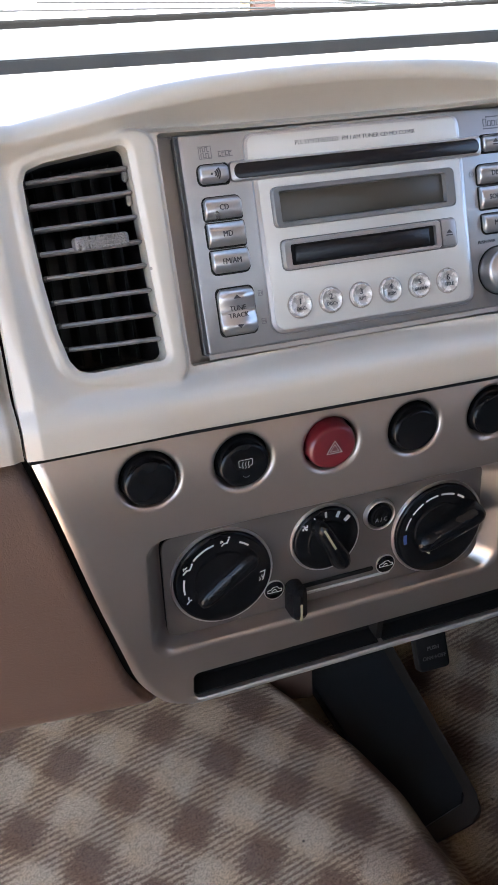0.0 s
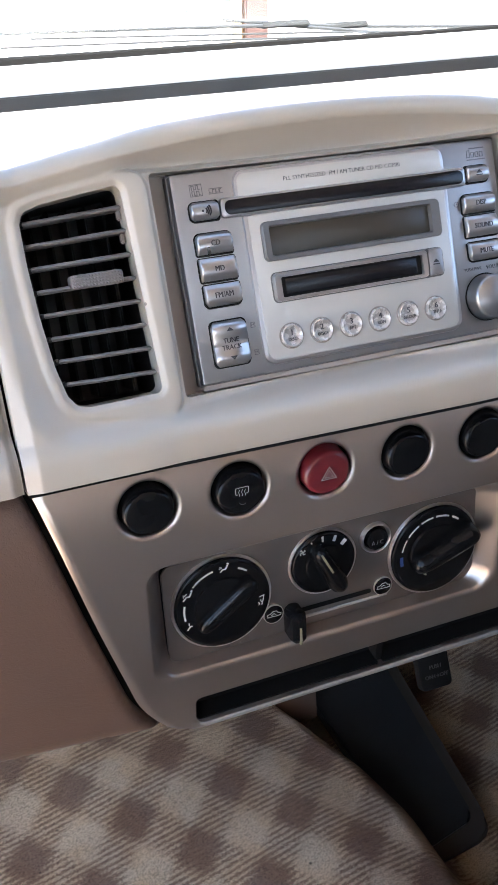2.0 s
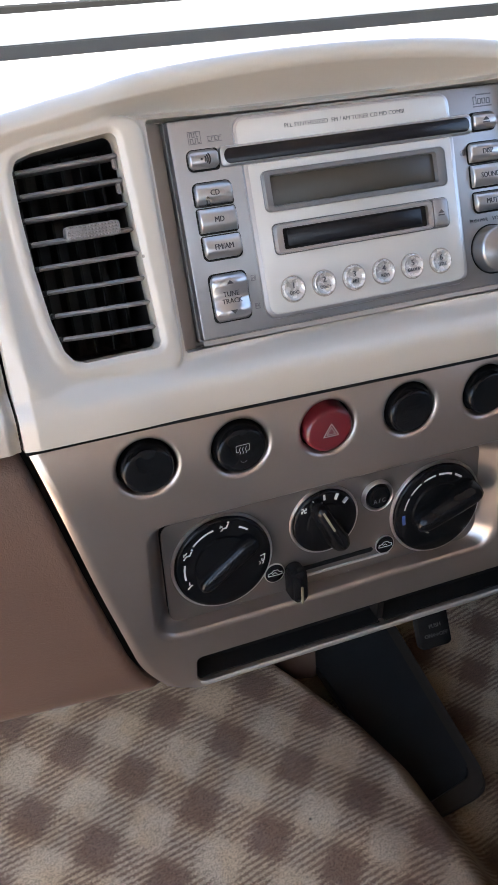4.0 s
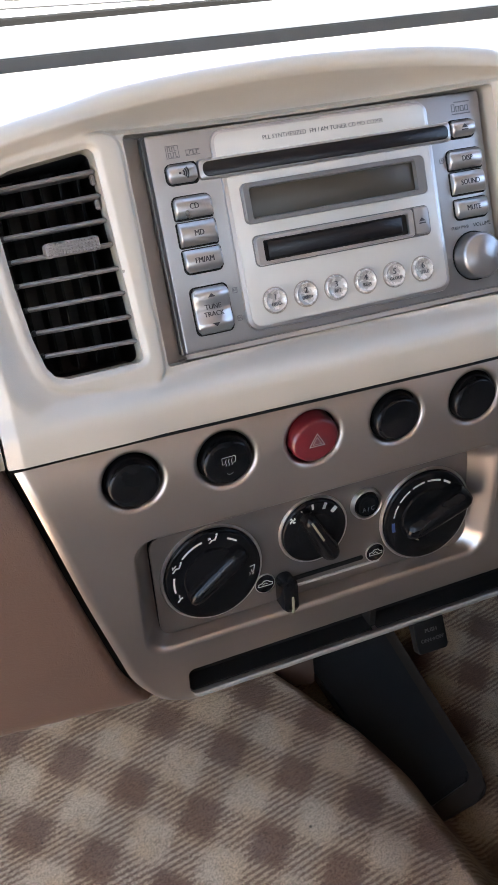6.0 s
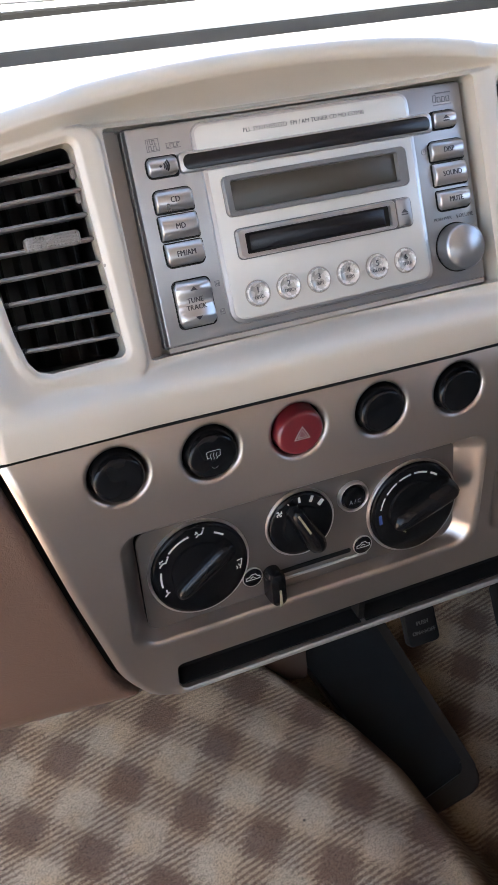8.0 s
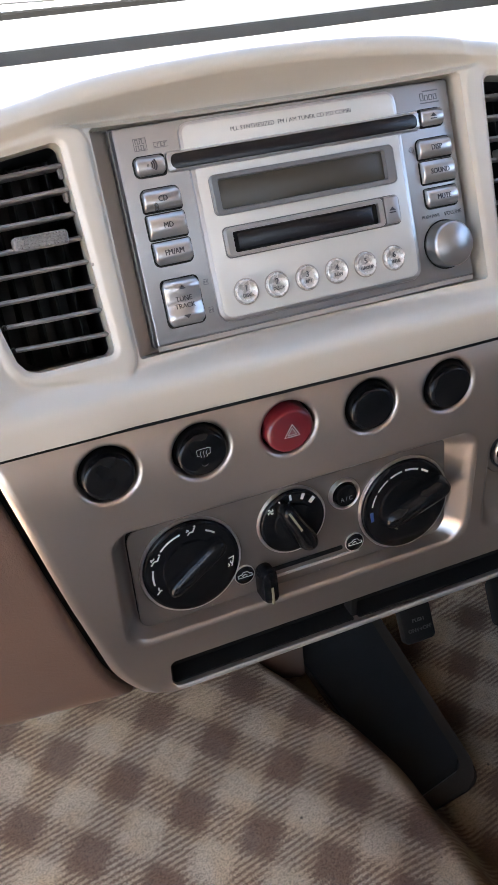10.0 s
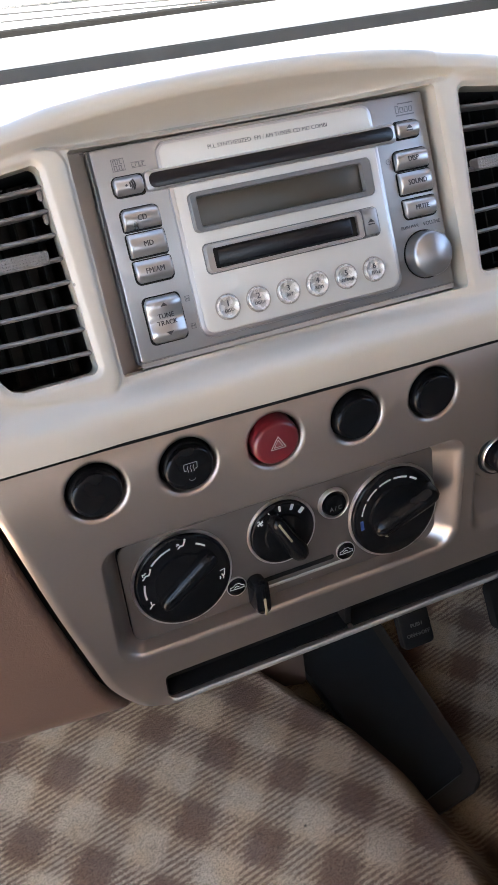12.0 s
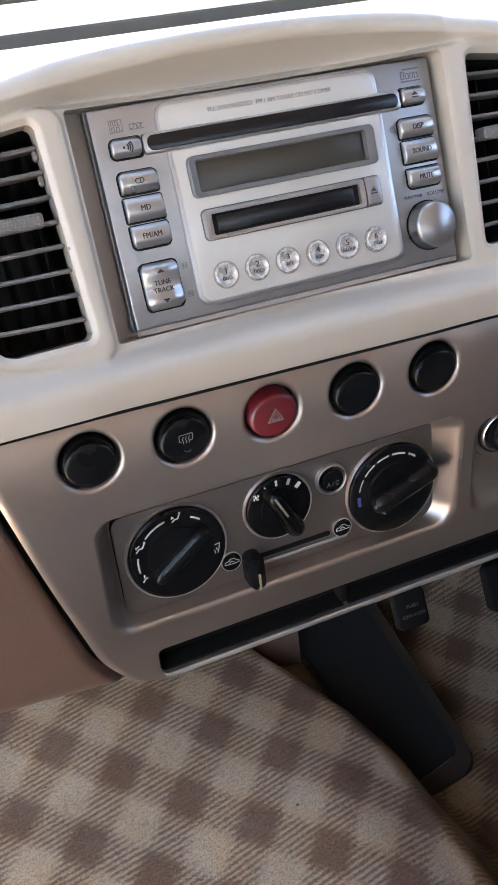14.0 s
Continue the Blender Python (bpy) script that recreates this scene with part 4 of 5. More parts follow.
part("gap", bm, BEZEL, radio, "dark slab for the shaded gap round the radio")

# upper bar with the disc slot
bm = bmesh.new()
slab(bm, -0.0568, 0.0558, 0.0358, 0.0470, (0.0003, 0.0003, 0.0042, 0.0042), -0.0013, 0.002, 0.0003)
name_plate = part("name_plate", bm, PEARL, radio, "pearl white name plate")
lettering("print", "PLL SYNTHESIZED  FM / AM TUNER CD MD COMBI", -0.0005, 0.0420, 0.0020, -0.00135, INK, name_plate, stretch=1.0, bold=0.0)
bm = bmesh.new()
slab(bm, -0.0584, 0.0574, 0.0352, 0.0484, (0.0003, 0.0003, 0.0056, 0.0056), -0.0011, 0.002, 0.0009)
part("rim", bm, KEY, name_plate, "silver rim")
bm = bmesh.new()
slab(bm, -0.0668, 0.0690, 0.0272, 0.0366, 0.0022, -0.0022, 0.002, 0.0012)
disc_slot = part("disc_slot", bm, KEY, radio, "silver bar with long black disc slot")
bm = bmesh.new()
slab(bm, -0.0648, 0.0672, 0.0284, 0.0353, 0.0030, -0.00235, 0.001, 0.0002)
part("opening", bm, GLOSS, disc_slot, "gloss black slot")

# middle plate
bm = bmesh.new()
slab(bm, -0.0562, 0.0576, -0.0462, 0.0276, (0.0068, 0.0068, 0.0015, 0.0015), -0.0016, 0.002, 0.0010)
surround = part("surround", bm, KEY, radio, "silver rim round the middle plate")
bm = bmesh.new()
slab(bm, -0.0540, 0.0554, -0.0442, 0.0268, (0.0052, 0.0052, 0.001, 0.001), -0.0019, 0.002, 0.0004)
middle = part("middle_plate", bm, PEARL, surround, "pearl white plate")
rim = rounded(-0.0488, 0.0500, 0.0038, 0.0228, 0.0028)
lo = rounded(-0.0446, 0.0440, 0.0064, 0.0202, 0.0012)
bm = bmesh.new()
loft(bm, [[(x, 0.001, z) for x, z in rim], [(x, -0.0040, z) for x, z in rim], [(x * 0.985, -0.0048, z * 0.975 + 0.0003) for x, z in rim], [(x * 1.012, -0.0046, (z - 0.0133) * 1.06 + 0.0133) for x, z in lo], [(x, -0.0021, z) for x, z in lo]], False, True)
display = part("display", bm, BEZEL, radio, "grey display surround")
bm = bmesh.new()
slab(bm, -0.0444, 0.0438, 0.0066, 0.0200, 0.0010, -0.0023, 0.0, 0.0001)
part("screen", bm, LCD, display, "unlit dark olive display glass")

bm = bmesh.new()
outer, inner = rounded(-0.0466, 0.0397, -0.0160, -0.0022, 0.0024), rounded(-0.0424, 0.0362, -0.0143, -0.0044, 0.0010)
loft(bm, [[(x, 0.001, z) for x, z in outer], [(x, -0.0036, z) for x, z in outer], [(x * 0.985, -0.0046, z * 0.95 - 0.0005) for x, z in outer], [(x * 1.006, -0.0044, z * 1.01 + 0.0001) for x, z in inner], [(x, -0.0026, z) for x, z in inner]], False, False)
md = part("cartridge_slot", bm, KEY, radio, "silver framed cartridge slot")
bm = bmesh.new()
slab(bm, -0.0424, 0.0362, -0.0143, -0.0044, 0.0008, -0.0024, 0.001, 0.0001)
part("opening", bm, DEEP, md, "black opening")
bm = bmesh.new()
slab(bm, -0.0472, 0.0497, -0.0166, -0.0016, 0.0028, -0.00215, 0.001, 0.0001)
part("joint", bm, BEZEL, md, "dark joint round the slot frame")
bm = bmesh.new()
slab(bm, -0.0400, 0.0335, -0.0132, -0.0052, 0.0006, -0.0027, 0.001, 0.0002)
part("flap", bm, GLOSS, md, "black flap")


def key(name, x0, x1, z0, z1, r, label="", crown=0.0011, front=-0.0018):
    bm = bmesh.new()
    slab(bm, x0, x1, z0, z1, r, front, 0.002, 0.0007, 0.0, 5)
    # the front is rounded like a bar lying on its side
    for v in bm.verts:
        if v.co.y < front + 0.0004:
            v.co.y -= crown * (1 - ((v.co.z - (z0 + z1) / 2) / ((z1 - z0) / 2)) ** 2)
    ob = part(name, bm, KEY, radio, label)
    bm = bmesh.new()
    slab(bm, x0 - 0.0006, x1 + 0.0006, z0 - 0.0006, z1 + 0.0006, [q + 0.0006 for q in r], -0.0003, 0.001, 0.0001)
    part("joint", bm, DEEP, ob, "black slab for the shaded gap round the button")
    return ob


def bar_key(name, x0, x1, z0, z1, r, label, text="", size=0.0026):
    """A button whose front is a row of strips bent round its long axis."""
    bm = bmesh.new()
    n, front = 9, -0.0013
    loops = []
    for k in range(n + 1):
        u = -1 + 2 * k / n
        z = (z0 + z1) / 2 + u * (z1 - z0) / 2
        h = 0.0020 * (1 - abs(u) ** 2.6)
        cut = 0.0
        if k in (0, 1) and max(r[0], r[1]) > 0.0012 or k in (n - 1, n) and max(r[2], r[3]) > 0.0012:
            cut = 0.0016 if k in (0, n) else 0.0005
        loops.append([(x0 + cut, 0.002, z), (x0 + cut, front + 0.0006 - h, z), (x0 + cut + 0.0004, front - h, z), (x0 + cut + 0.0012, front - h - 0.0002, z), (x1 - cut - 0.0012, front - h - 0.0002, z), (x1 - cut - 0.0004, front - h, z), (x1 - cut, front + 0.0006 - h, z), (x1 - cut, 0.002, z)])
    loft(bm, loops, True, True, False)
    ob = part(name, bm, KEY, radio, label, 50.0)
    # Black slab wider than the key: gap shade drawn as a dark edge.
    bm = bmesh.new()
    slab(bm, x0 - 0.0008, x1 + 0.0008, z0 - 0.0010, z1 + 0.0006, [q + 0.0010 for q in r], -0.0003, 0.001, 0.0001)
    part("joint", bm, DEEP, ob, "black slab for the shaded gap round the button")
    if text:
        lettering("letters", text, (x0 + x1) / 2, (z0 + z1) / 2, size, front - 0.00225, INK, ob, stretch=0.86, bold=0.08)
    return ob


big, small = 0.0022, 0.0006
horn = bar_key("sound_key", -0.0818, -0.0677, 0.0276, 0.0360, (big, small, small, big), "silver button with sound wave sign")
bm = bmesh.new()
for k, (rad, dx) in enumerate(((0.0006, -0.0016), (0.0010, -0.0004), (0.0016, 0.0006), (0.0022, 0.0016))):
    if k == 0:
        slab(bm, -0.0768, -0.0757, 0.0312, 0.0323, 0.0005, -0.0037, -0.0030, 0.00005)
    else:
        arc_mark(bm, -0.0758, 0.03175, 0.0006 + 0.0010 * k, -38, 38, 0.0007, -0.0035)
part("sign", bm, INK, horn)
ej = bar_key("eject_key", 0.0697, 0.0831, 0.0286, 0.0366, (small, big, big, small), "silver disc eject button")
def eject_sign(owner, x, z, y):
    bm = bmesh.new()
    loft(bm, [[(x - 0.0019, yy, z), (x + 0.0019, yy, z), (x, yy, z + 0.0018)] for yy in (y, y - 0.0002)])
    stroke(bm, [(x - 0.0017, z - 0.0009), (x + 0.0017, z - 0.0009)], 0.0006, y)
    part("sign", bm, INK, owner)


eject_sign(ej, 0.0764, 0.0326, -0.0035)
bar_key("cd_key", -0.0816, -0.0636, 0.0116, 0.0213, (small, small, big, big), "silver button", "CD")
bar_key("md_key", -0.0816, -0.0634, -0.0010, 0.0097, (small, small, small, small), "silver button", "MD")
bar_key("band_key", -0.0814, -0.0632, -0.0132, -0.0029, (big, big, small, small), "silver button", "FM/AM")
bar_key("disp_key", 0.0657, 0.0851, 0.0130, 0.0223, (small, small, big, big), "silver button", "DISP")
bar_key("sound_mode_key", 0.0660, 0.0852, 0.0006, 0.0113, (small, small, small, small), "silver button", "SOUND")
bar_key("mute_key", 0.0664, 0.0851, -0.0118, -0.0024, (big, big, small, small), "silver button", "MUTE")

# tuning rocker, hollow in the middle
bm = bmesh.new()
loops = []
for k in range(15):
    u = -1 + 2 * k / 14
    z = -0.0316 + u * 0.0109
    h = 0.0022 * (1 - abs(u) ** 5) - 0.0016 * math.cos(u * math.pi / 2) ** 3
    cut = 0.0018 if k in (0, 14) else (0.0006 if k in (1, 13) else 0)
    x0, x1 = -0.0814 + cut, -0.0634 - cut
    loops.append([(x0, 0.002, z), (x0, -0.0008 - h, z), (x0 + 0.0005, -0.0014 - h, z), (x1 - 0.0005, -0.0014 - h, z), (x1, -0.0008 - h, z), (x1, 0.002, z)])
loft(bm, loops, True, True, False)
rocker = part("tune_rocker", bm, KEY, radio, "silver rocker button, hollow in its middle", 50.0)
bm = bmesh.new()
slab(bm, -0.0821, -0.0627, -0.0432, -0.0200, 0.0028, -0.0003, 0.001, 0.0001)
part("joint", bm, DEEP, rocker, "black slab for the shaded gap round the button")
lettering("letters", "TUNE", -0.0724, -0.0302, 0.0024, -0.0023, INK, rocker, stretch=0.92, bold=0.07)
lettering("letters", "TRACK", -0.0724, -0.0336, 0.0024, -0.0023, INK, rocker, stretch=0.92, bold=0.07)
bm = bmesh.new()
for z, s in ((-0.0248, 1), (-0.0386, -1)):
    loft(bm, [[(-0.0742, yy, z - 0.0008 * s), (-0.0706, yy, z - 0.0008 * s), (-0.0724, yy, z + 0.0010 * s)] for yy in (-0.0030, -0.0037)])
part("arrows", bm, INK, rocker)

# preset buttons
PRESETS = [("1", "DISC-"), ("2", "DISC+"), ("3", "RPT"), ("4", "RDM"), ("5", "GROUP"), ("6", "TITLE")]
for i, (digit, word) in enumerate(PRESETS):
    x, z = -0.0407 + 0.01646 * i, -0.0333 + 0.00013 * i
    b = part("preset_button", disc(bmesh.new(), x, z, [(0.0060, 0.001), (0.0060, -0.0028), (0.0057, -0.0037), (0.0052, -0.0040), (0.0047, -0.0037), (0.0040, -0.0032), (0.0028, -0.0029), (0.0008, -0.0028)], 36), DOME, radio, "round domed clear button")
    part("well", disc(bmesh.new(), x, z, [(0.0069, 0.001), (0.0069, -0.0019), (0.0067, -0.00196), (0.0064, -0.0018), (0.0062, 0.0)], 36), PEARL, b)
    part("outline", disc(bmesh.new(), x, z, [(0.00655, 0.001), (0.00655, -0.00222), (0.0060, -0.00224), (0.0058, 0.0)], 36), FRAME, b)
    lettering("digit", digit, x - 0.0002, z + 0.0016, 0.0028, -0.0033, INK, b, bold=0.08)
    lettering("word", word, x + 0.0001, z - 0.0018, 0.0017, -0.0034, INK, b, stretch=0.9, bold=0.06)
bm = bmesh.new()
slab(bm, 0.0403, 0.0491, -0.0157, -0.0020, (0.0006, 0.0020, 0.0020, 0.0006), -0.0034, 0.001, 0.0008)
mej = part("cartridge_eject_key", bm, RADIO, radio, "grey silver cartridge eject button")
eject_sign(mej, 0.0446, -0.0092, -0.0034)

# volume knob
bm = bmesh.new()
disc(bm, 0.0742, -0.0316, [(0.0128, 0.001), (0.0128, -0.0004), (0.0122, -0.0004), (0.0118, 0.0008)], 56)
well = part("knob_well", bm, DEEP, radio, "dark ring round the knob")
knob = part("volume_knob", disc(bmesh.new(), 0.0742, -0.0316, [(0.0121, 0.002), (0.0117, -0.0072), (0.0114, -0.0084), (0.0109, -0.0091), (0.0102, -0.0094), (0.0090, -0.0098), (0.0068, -0.0106), (0.0040, -0.0112), (0.001, -0.0114)], 64), KNOB, radio, "round silver volume knob")

# small print
lettering("print", "PUSH PWR", 0.0682, -0.0162, 0.0017, -0.0001, INK, radio, stretch=0.9, bold=0.0)
lettering("print", "VOLUME", 0.0815, -0.0162, 0.0020, -0.0001, INK, radio, stretch=0.95, bold=0.0)
bm = bmesh.new()
def outline_box(bm, x0, x1, z0, z1, w, y):
    stroke(bm, [(x0, z0), (x1, z0), (x1, z1), (x0, z1), (x0, z0)], w, y)


outline_box(bm, -0.0800, -0.0741, 0.0390, 0.0444, 0.0003, 0.0)
for z, x0, x1 in ((0.0430, -0.0794, -0.0752), (0.0404, -0.0794, -0.0747)):
    for k in range(4):
        xa = x0 + (x1 - x0) * k / 4
        stroke(bm, [(xa + 0.0003, z - 0.0010), (xa + 0.0003, z + 0.0010)], 0.0004, 0.0)
        stroke(bm, [(xa + 0.0003, z + 0.0009 * (-1) ** k), (xa + 0.0011, z + 0.0009 * (-1) ** k)], 0.0004, 0.0)
part("printed_mark", bm, FAINT, radio, "small grey printed disc mark")
bm = bmesh.new()
for k in range(4):
    xa = -0.0706 + 0.0017 * k
    stroke(bm, [(xa, 0.0398), (xa, 0.0412)], 0.0006 if k > 1 else 0.0003, 0.0)
    stroke(bm, [(xa, 0.0412 if k % 2 else 0.0398), (xa + 0.0010, 0.0412 if k % 2 else 0.0398)], 0.0004, 0.0)
stroke(bm, [(-0.0708, 0.0417), (-0.0640, 0.0417)], 0.0003, 0.0)
stroke(bm, [(-0.0708, 0.0393), (-0.0640, 0.0393)], 0.0003, 0.0)
part("printed_mark", bm, FAINT, radio, "small grey printed mark")
bm = bmesh.new()
for k in range(4):
    xa = 0.0722 + 0.0026 * k
    outline_box(bm, xa, xa + 0.0017, 0.0412, 0.0436 + (0.0010 if k == 0 else 0), 0.00035, 0.0)
stroke(bm, [(0.0740, 0.0456), (0.0826, 0.0456)], 0.0006, 0.0)
stroke(bm, [(0.0722, 0.0399), (0.0826, 0.0399)], 0.0006, 0.0)
part("printed_mark", bm, FAINT, radio, "small grey printed disc mark")
for z in (-0.0248, -0.0382):
    bm = bmesh.new()
    outline_box(bm, -0.0605, -0.0583, z - 0.0012, z + 0.0012, 0.00025, 0.0)
    stroke(bm, [(-0.0600, z - 0.0006), (-0.0600, z + 0.0006)], 0.0003, 0.0)
    stroke(bm, [(-0.0588, z - 0.0006), (-0.0588, z + 0.0006)], 0.0003, 0.0)
    stroke(bm, [(-0.0600, z), (-0.0588, z)], 0.0003, 0.0)
    part("track_mark", bm, FAINT, radio, "small grey printed mark")
bm = bmesh.new()
arc_mark(bm, 0.0626, 0.0183, 0.0013, 0, 360, 0.00025, 0.0)
stroke(bm, [(0.0626, 0.0191), (0.0626, 0.0183), (0.0632, 0.0183)], 0.00025, 0.0)
part("clock_mark", bm, FAINT, radio, "small grey clock sign")

# ---- floor ----
EDGE_Y = np.array([-0.30, 0.007, 0.066, 0.106, 0.162, 0.224, 0.275, 0.303, 0.34, 0.45])
EDGE_X = np.array([0.240, 0.245, 0.243, 0.234, 0.225, 0.201, 0.174, 0.160, 0.138, 0.086])


def floor_height(x, y):
    base = 0.298 + (y - 0.228) * 0.1405 + 0.7 * np.maximum(y - 0.40, 0)
    over = x - np.interp(y, EDGE_Y, EDGE_X)
    return base - 0.014 * ss(-0.15, -0.04, over) - 0.136 * ss(-0.062, 0.040, over) + 0.004 * np.sin(x * 21) * np.sin(y * 17)


floor_thing = thing("floor", None, "checked brown and cream carpet in the footwell", "carpet", kind="structure")
FX, FY = np.meshgrid(np.linspace(-0.68, 0.68, 400), np.concatenate([np.linspace(-1.9, -0.2, 70)[:-1], np.linspace(-0.2, 0.62, 260)]))
co = np.stack([FX, FY, floor_height(FX, FY)], -1).reshape(-1, 3)
idx = np.arange(len(co)).reshape(FX.shape)
quads = np.stack([idx[:-1, :-1], idx[:-1, 1:], idx[1:, 1:], idx[1:, :-1]], -1).reshape(-1, 4)
me = bpy.data.meshes.new("carpet")
me.from_pydata(co.tolist(), [], quads.tolist())
me.shade_smooth()
me.materials.append(CARPET)
carpet = new("carpet", me)
carpet.parent = floor_thing

# raised binding along the carpet's edge
bm = bmesh.new()
ys = np.linspace(0.265, 0.37, 14)
tube(bm, [(float(np.interp(y, EDGE_Y, EDGE_X)) - 0.014, float(y), float(floor_height(np.array(np.interp(y, EDGE_Y, EDGE_X)) - 0.014, np.array(y))) + 0.002) for y in ys], 0.0028)
part("binding", bm, SURROUND, floor_thing, "brown carpet binding")

# ---- footwell ----
def prism(bm, quad, thick, bevel=0.004, corner=0.004):
    """Sloping plate on four corners, with the corners rounded and the rims bevelled."""
    q = [Vector(p) for p in quad]
    n = (q[1] - q[0]).cross(q[3] - q[0]).normalized()
    ring = []
    for i, p in enumerate(q):
        u, w = p + (q[i - 1] - p).normalized() * corner, p + (q[(i + 1) % 4] - p).normalized() * corner
        ring += [u.lerp(p, k / 6).lerp(p.lerp(w, k / 6), k / 6) for k in range(7)]
    a, b = [bm.verts.new(p) for p in ring], [bm.verts.new(p - n * thick) for p in ring]
    top = bm.faces.new(a)
    bm.faces.new(b[::-1])
    for i in range(len(ring)):
        k = (i + 1) % len(ring)
        bm.faces.new((a[i], b[i], b[k], a[k]))
    bmesh.ops.bevel(bm, geom=top.edges[:], offset=min(bevel, corner * 0.4), segments=3, affect="EDGES", clamp_overlap=True)
    bmesh.ops.recalc_face_normals(bm, faces=bm.faces[:])
    return bm


rest = thing("foot_rest", None, "blue-black plastic foot rest sloping up under the dashboard", "foot rest")
REST = [Vector(p) for p in ((0.2052, 0.1369, 0.1907), (0.2896, 0.1538, 0.1925), (0.2611, 0.4805, 0.3062), (0.123, 0.5142, 0.3051))]
part("rest_plate", prism(bmesh.new(), REST, 0.012, 0.004, 0.012), SLAB, rest)
for k in range(4):
    u = 0.12 + 0.12 * k
    a, b = REST[0].lerp(REST[1], u), REST[3].lerp(REST[2], u)
    off = Vector((0.0, -0.0006, 0.0004))
    part("rib", tube(bmesh.new(), [a.lerp(b, 0.66) + off, a.lerp(b, 0.97) + off], [0.0016, 0.0008], 6), SLAB, rest)
part("surround", prism(bmesh.new(), [(0.2021, 0.1211, 0.1797), (0.3075, 0.1327, 0.1807), (0.278, 0.4805, 0.2998), (0.1294, 0.5142, 0.2988)], 0.010, 0.004, 0.026), SURROUND, rest, "dark brown surround")

brake = thing("parking_brake_pedal", None, "black foot parking brake pedal with push on-off print", "pedal")
pad_bm = bmesh.new()
slab(pad_bm, -0.019, 0.018, -0.020, 0.022, 0.006, -0.004, 0.006, 0.003)
pad_bm.transform(look((0, 0, 0), (0.03, 1.0, -0.62)) @ pose(0, 0, 0, -90))
pad_bm.transform(Matrix.Translation((0.216, 0.176, 0.452)))
pad = part("pad", pad_bm, RUBBER, brake)
part("arm", tube(bmesh.new(), [(0.212, 0.186, 0.452), (0.214, 0.26, 0.52), (0.215, 0.30, 0.70)], 0.008), MATT, brake)
for text, z in (("PUSH", 0.004), ("ON\u2194OFF", -0.006)):
    o = lettering("letters", text, 0.0, z, 0.0041, -0.0043, DULL, pad)
    o.data.transform(Matrix.Translation((0.216, 0.176, 0.452)) @ look((0, 0, 0), (0.03, 1.0, -0.62)) @ pose(0, 0, 0, -90))

pedal = thing("brake_pedal", None, "black rubber brake pedal pad on its arm", "pedal")
pad_bm = bmesh.new()
slab(pad_bm, -0.045, 0.045, -0.028, 0.028, 0.010, -0.005, 0.008, 0.004)
pad_bm.transform(Matrix.Translation((0.356, 0.172, 0.440)) @ pose(0, 0, 0, -30))
part("pad", pad_bm, RUBBER, pedal)
part("arm", tube(bmesh.new(), [(0.356, 0.182, 0.444), (0.356, 0.27, 0.55), (0.356, 0.30, 0.75)], 0.008), MATT, pedal)

trim = thing("tunnel_trim", None, "tan plastic trim beside the carpet under the dashboard", "trim", kind="structure")
part("panel", prism(bmesh.new(), [(0.098, 0.345, 0.240), (0.158, 0.326, 0.240), (0.168, 0.380, 0.45), (0.098, 0.390, 0.45)], 0.006, 0.003), TAN, trim)

# ---- cabin shell ----
# Unseen shell; its walls and openings are sized to steer the light.
cabin = thing("cabin", None, "unseen plain grey lined cabin shell, side and rear openings sized for the light", "car cabin", kind="structure")
def block(name, *dims, mat=LINER, owner=cabin):
    return part(name, box(bmesh.new(), *dims), mat, owner)


# the passenger's side is open; the driver's side is shut
block("sill", -0.74, -0.68, -1.90, 0.62, 0.10, 0.27)
block("door_frame", -0.74, -0.68, -1.90, -0.13, 1.58, 1.74)
block("kick_panel", -0.74, -0.68, 0.10, 0.62, 0.27, 1.02)
block("pillar", -0.74, -0.68, -1.90, -1.45, 0.27, 1.58)
# This block and the next pillar are added to cut light from behind.
block("rear_door", -0.74, -0.68, -1.45, -0.62, 0.27, 0.88)
block("pillar", -0.74, -0.68, -0.62, -0.52, 0.27, 1.58)
block("door_lower", 0.68, 0.74, -1.90, 0.62, 0.10, 0.60, mat=MATT)
block("door_trim", 0.68, 0.74, -1.90, 0.62, 0.60, 1.16)
block("door_upper", 0.68, 0.74, -1.90, -0.13, 1.50, 1.74)
block("pillar", 0.68, 0.74, -0.10, 0.30, 1.16, 1.50)
block("pillar", 0.68, 0.74, -1.90, -0.74, 1.16, 1.50)
block("roof", -0.74, 0.74, -1.90, -0.13, 1.70, 1.74, mat=HEADLINER)
block("rear_lower", -0.74, 0.74, -1.96, -1.90, 0.10, 1.22)
block("rear_upper", -0.74, 0.74, -1.96, -1.90, 1.54, 1.74)
block("bulkhead", -0.68, 0.68, 0.586, 0.62, 0.10, 0.985, mat=MATT)
for x in (-0.71, 0.71):
    part("slanting_pillar", tube(bmesh.new(), [(x, 0.58, 1.00), (x * 0.97, -0.13, 1.71)], 0.035), LINER, cabin)
# Unseen blocks in the driver's seat place, added to shade the footwell.
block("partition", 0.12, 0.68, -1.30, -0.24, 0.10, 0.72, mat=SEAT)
block("partition", 0.10, 0.68, -1.10, -0.95, 0.10, 1.22, mat=SEAT)
block("partition", 0.20, 0.68, -0.24, -0.05, 0.10, 0.95, mat=CLOTH)
# Unseen seat blocks; the black one is added to darken the panel's reflection.
block("seat_skirt", -0.60, 0.06, -0.95, -0.30, 0.10, 0.40, mat=MATT)
block("seat_base", -0.60, 0.06, -0.95, -0.31, 0.40, 0.50, mat=SEAT)
block("seat_back", -0.60, 0.06, -1.10, -0.95, 0.10, 1.20, mat=SEAT)
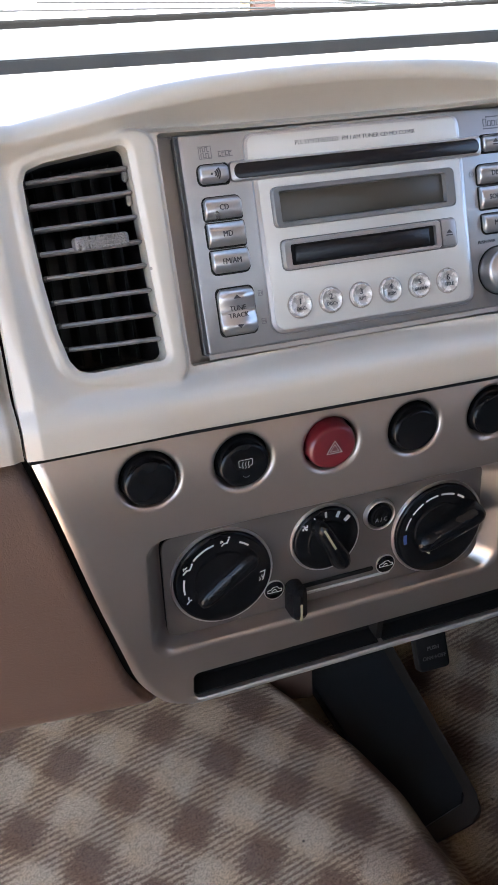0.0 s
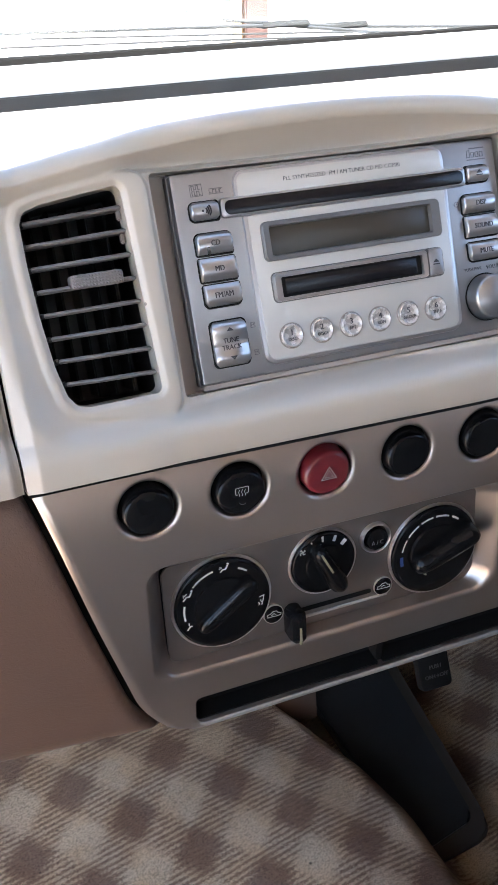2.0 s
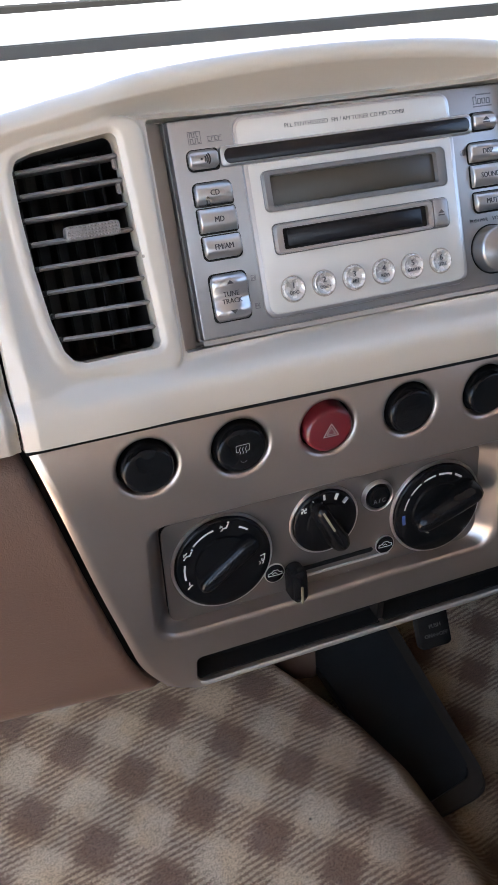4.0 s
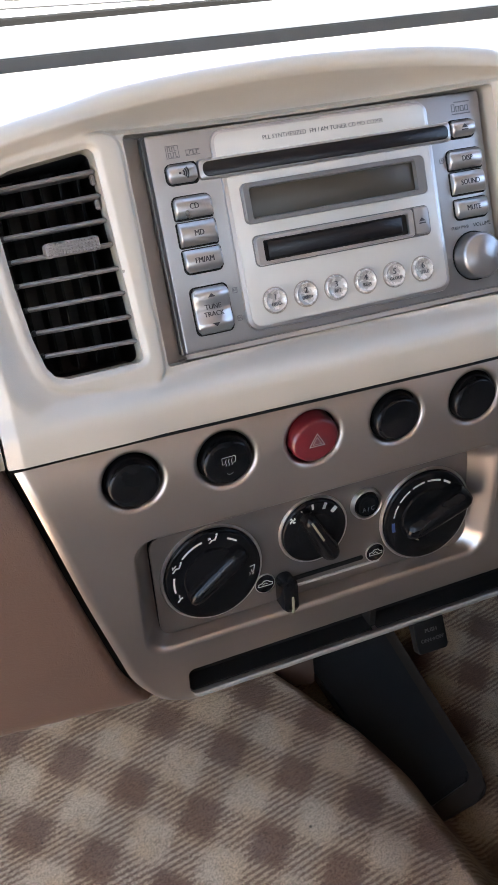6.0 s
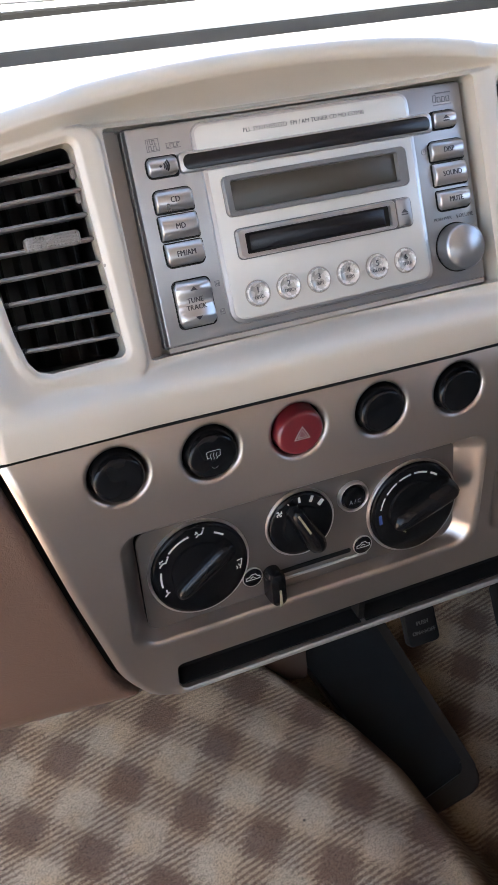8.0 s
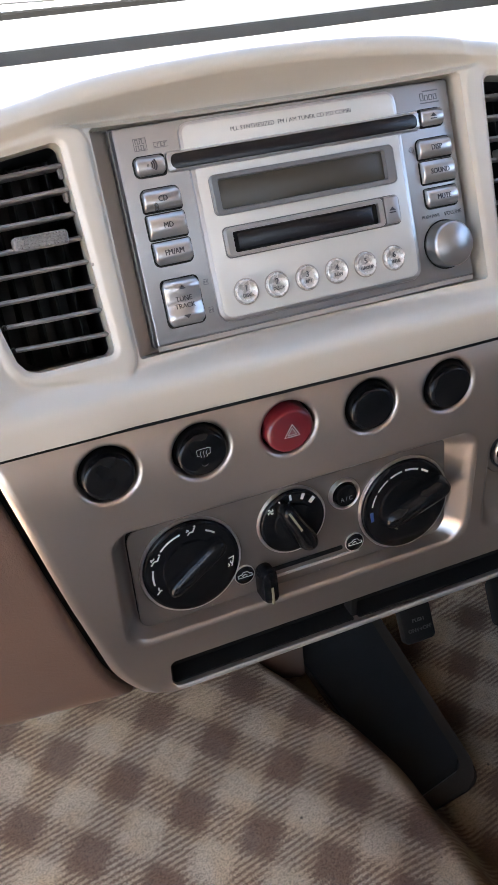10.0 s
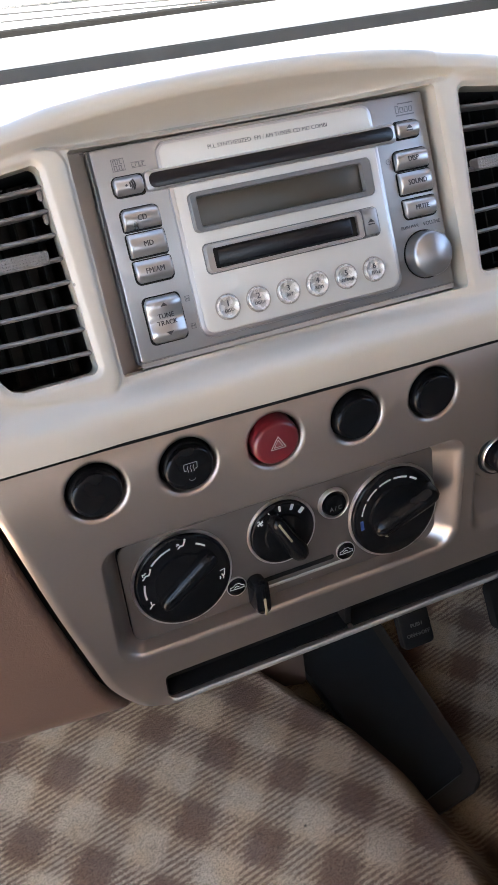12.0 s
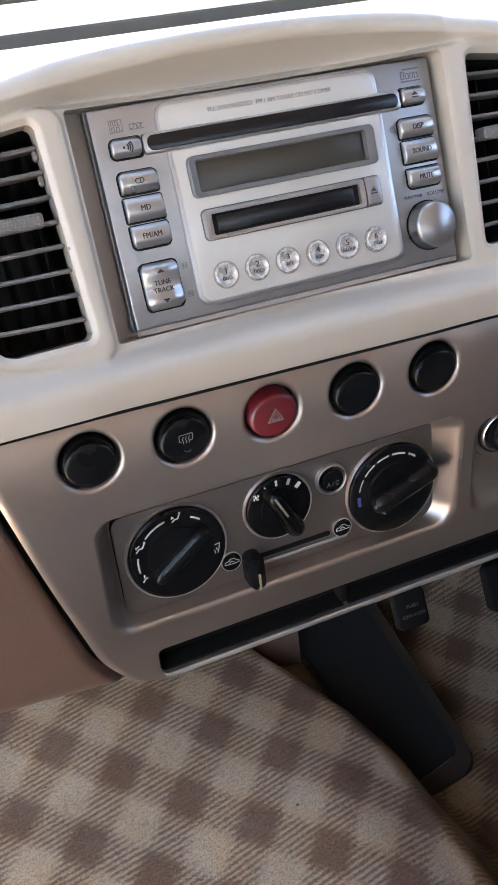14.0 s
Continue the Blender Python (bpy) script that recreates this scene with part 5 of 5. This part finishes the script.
block("dash_core", -0.68, 0.68, 0.07, 0.340, 0.86, 0.975, mat=DEEP)
# Unseen block, added to keep light off the driver's floor.
block("knee_panel", 0.23, 0.68, -0.05, 0.07, 0.68, 0.90, mat=MATT)
for y0, y1, z in ((0.10, 0.20, 0.79), (0.20, 0.30, 0.71), (0.30, 0.44, 0.62), (0.44, 0.58, 0.52)):
    block("heater_box", -0.12, 0.60, y0, y1, z, 0.87, mat=MATT)
block("under_body", -0.74, 0.74, -1.96, 0.62, 0.06, 0.10)

screen = thing("windscreen", None, "clear sloping windscreen glass", "windscreen", kind="structure")
bm = bmesh.new()
loft(bm, [[(-0.68, 0.600, 1.001), (0.68, 0.600, 1.001), (0.68, 0.6008, 1.0018), (-0.68, 0.6008, 1.0018)], [(-0.66, -0.130, 1.702), (0.66, -0.130, 1.702), (0.66, -0.1292, 1.7028), (-0.66, -0.1292, 1.7028)]], True, True)
glass = part("pane", bm, WINDSCREEN, screen)
glass.visible_shadow = False

# ---- outside ----
def wiper(name, pts, blade, label):
    w = thing(name, None, label, "wiper", "windscreen wipers")
    part("arm", tube(bmesh.new(), pts, 0.0022), WIPER, w)
    part("blade", tube(bmesh.new(), blade, 0.0012, 6), WIPER, w)
    part("bracket", box(bmesh.new(), pts[1][0] - 0.03, pts[1][0] + 0.03, pts[1][1] - 0.004, pts[1][1] + 0.004, pts[1][2] - 0.002, pts[1][2] + 0.005, 0.002), WIPER, w)


wiper("wiper", [(0.365, 0.640, 1.003), (0.235, 0.630, 1.020), (0.10, 0.622, 1.026), (-0.25, 0.622, 1.036)], [(0.355, 0.625, 1.003), (0.10, 0.620, 1.013), (-0.30, 0.620, 1.024)], "black windscreen wiper lying along the glass")
wiper("wiper", [(0.60, 0.66, 0.995), (0.315, 0.640, 1.013), (0.225, 0.634, 1.022), (0.16, 0.628, 1.030)], [(0.60, 0.640, 0.992), (0.28, 0.630, 1.010), (-0.05, 0.624, 1.024)], "black windscreen wiper crossing the other one")
bonnet = thing("bonnet", None, "glossy white car bonnet in front of the windscreen", "bonnet", kind="structure")
bm = bmesh.new()
loft(bm, [[(-0.72, y, z - 0.04), (-0.55, y, z), (0.0, y, z + 0.012), (0.55, y, z), (0.72, y, z - 0.04)] for y, z in ((0.60, 0.950), (0.66, 0.985), (0.80, 0.975), (1.05, 0.935), (1.20, 0.86), (1.24, 0.70))], False, False, False)
part("bonnet_skin", bm, PAINT, bonnet)
ground = thing("ground", None, "unseen ground, reddish to throw warm light into the cabin", "ground", kind="structure")
part("yard", box(bmesh.new(), -600, 600, -600, 600, -0.3, 0.0), WARM_GROUND, ground)
house = thing("house", None, "white plastered house wall with a grey window and brown post", "house")
part("wall", box(bmesh.new(), -5.0, 6.0, 6.0, 6.3, 0.0, 2.6), PLASTER, house)
window = part("window", box(bmesh.new(), 1.84, 2.17, 5.985, 6.0, 0.37, 1.9), PANE, house, "grey window pane")
part("window_sill", box(bmesh.new(), 1.78, 2.18, 5.93, 5.985, 0.33, 0.37, 0.006), PLASTER, window, "white sill")
part("casing", box(bmesh.new(), 2.175, 2.236, 5.95, 5.99, 0.10, 2.3, 0.008), CASING, house, "pale yellow window casing")
part("post", box(bmesh.new(), 2.24, 2.41, 5.90, 6.0, 0.0, 2.4, 0.01), POST, house, "red-brown wooden post")
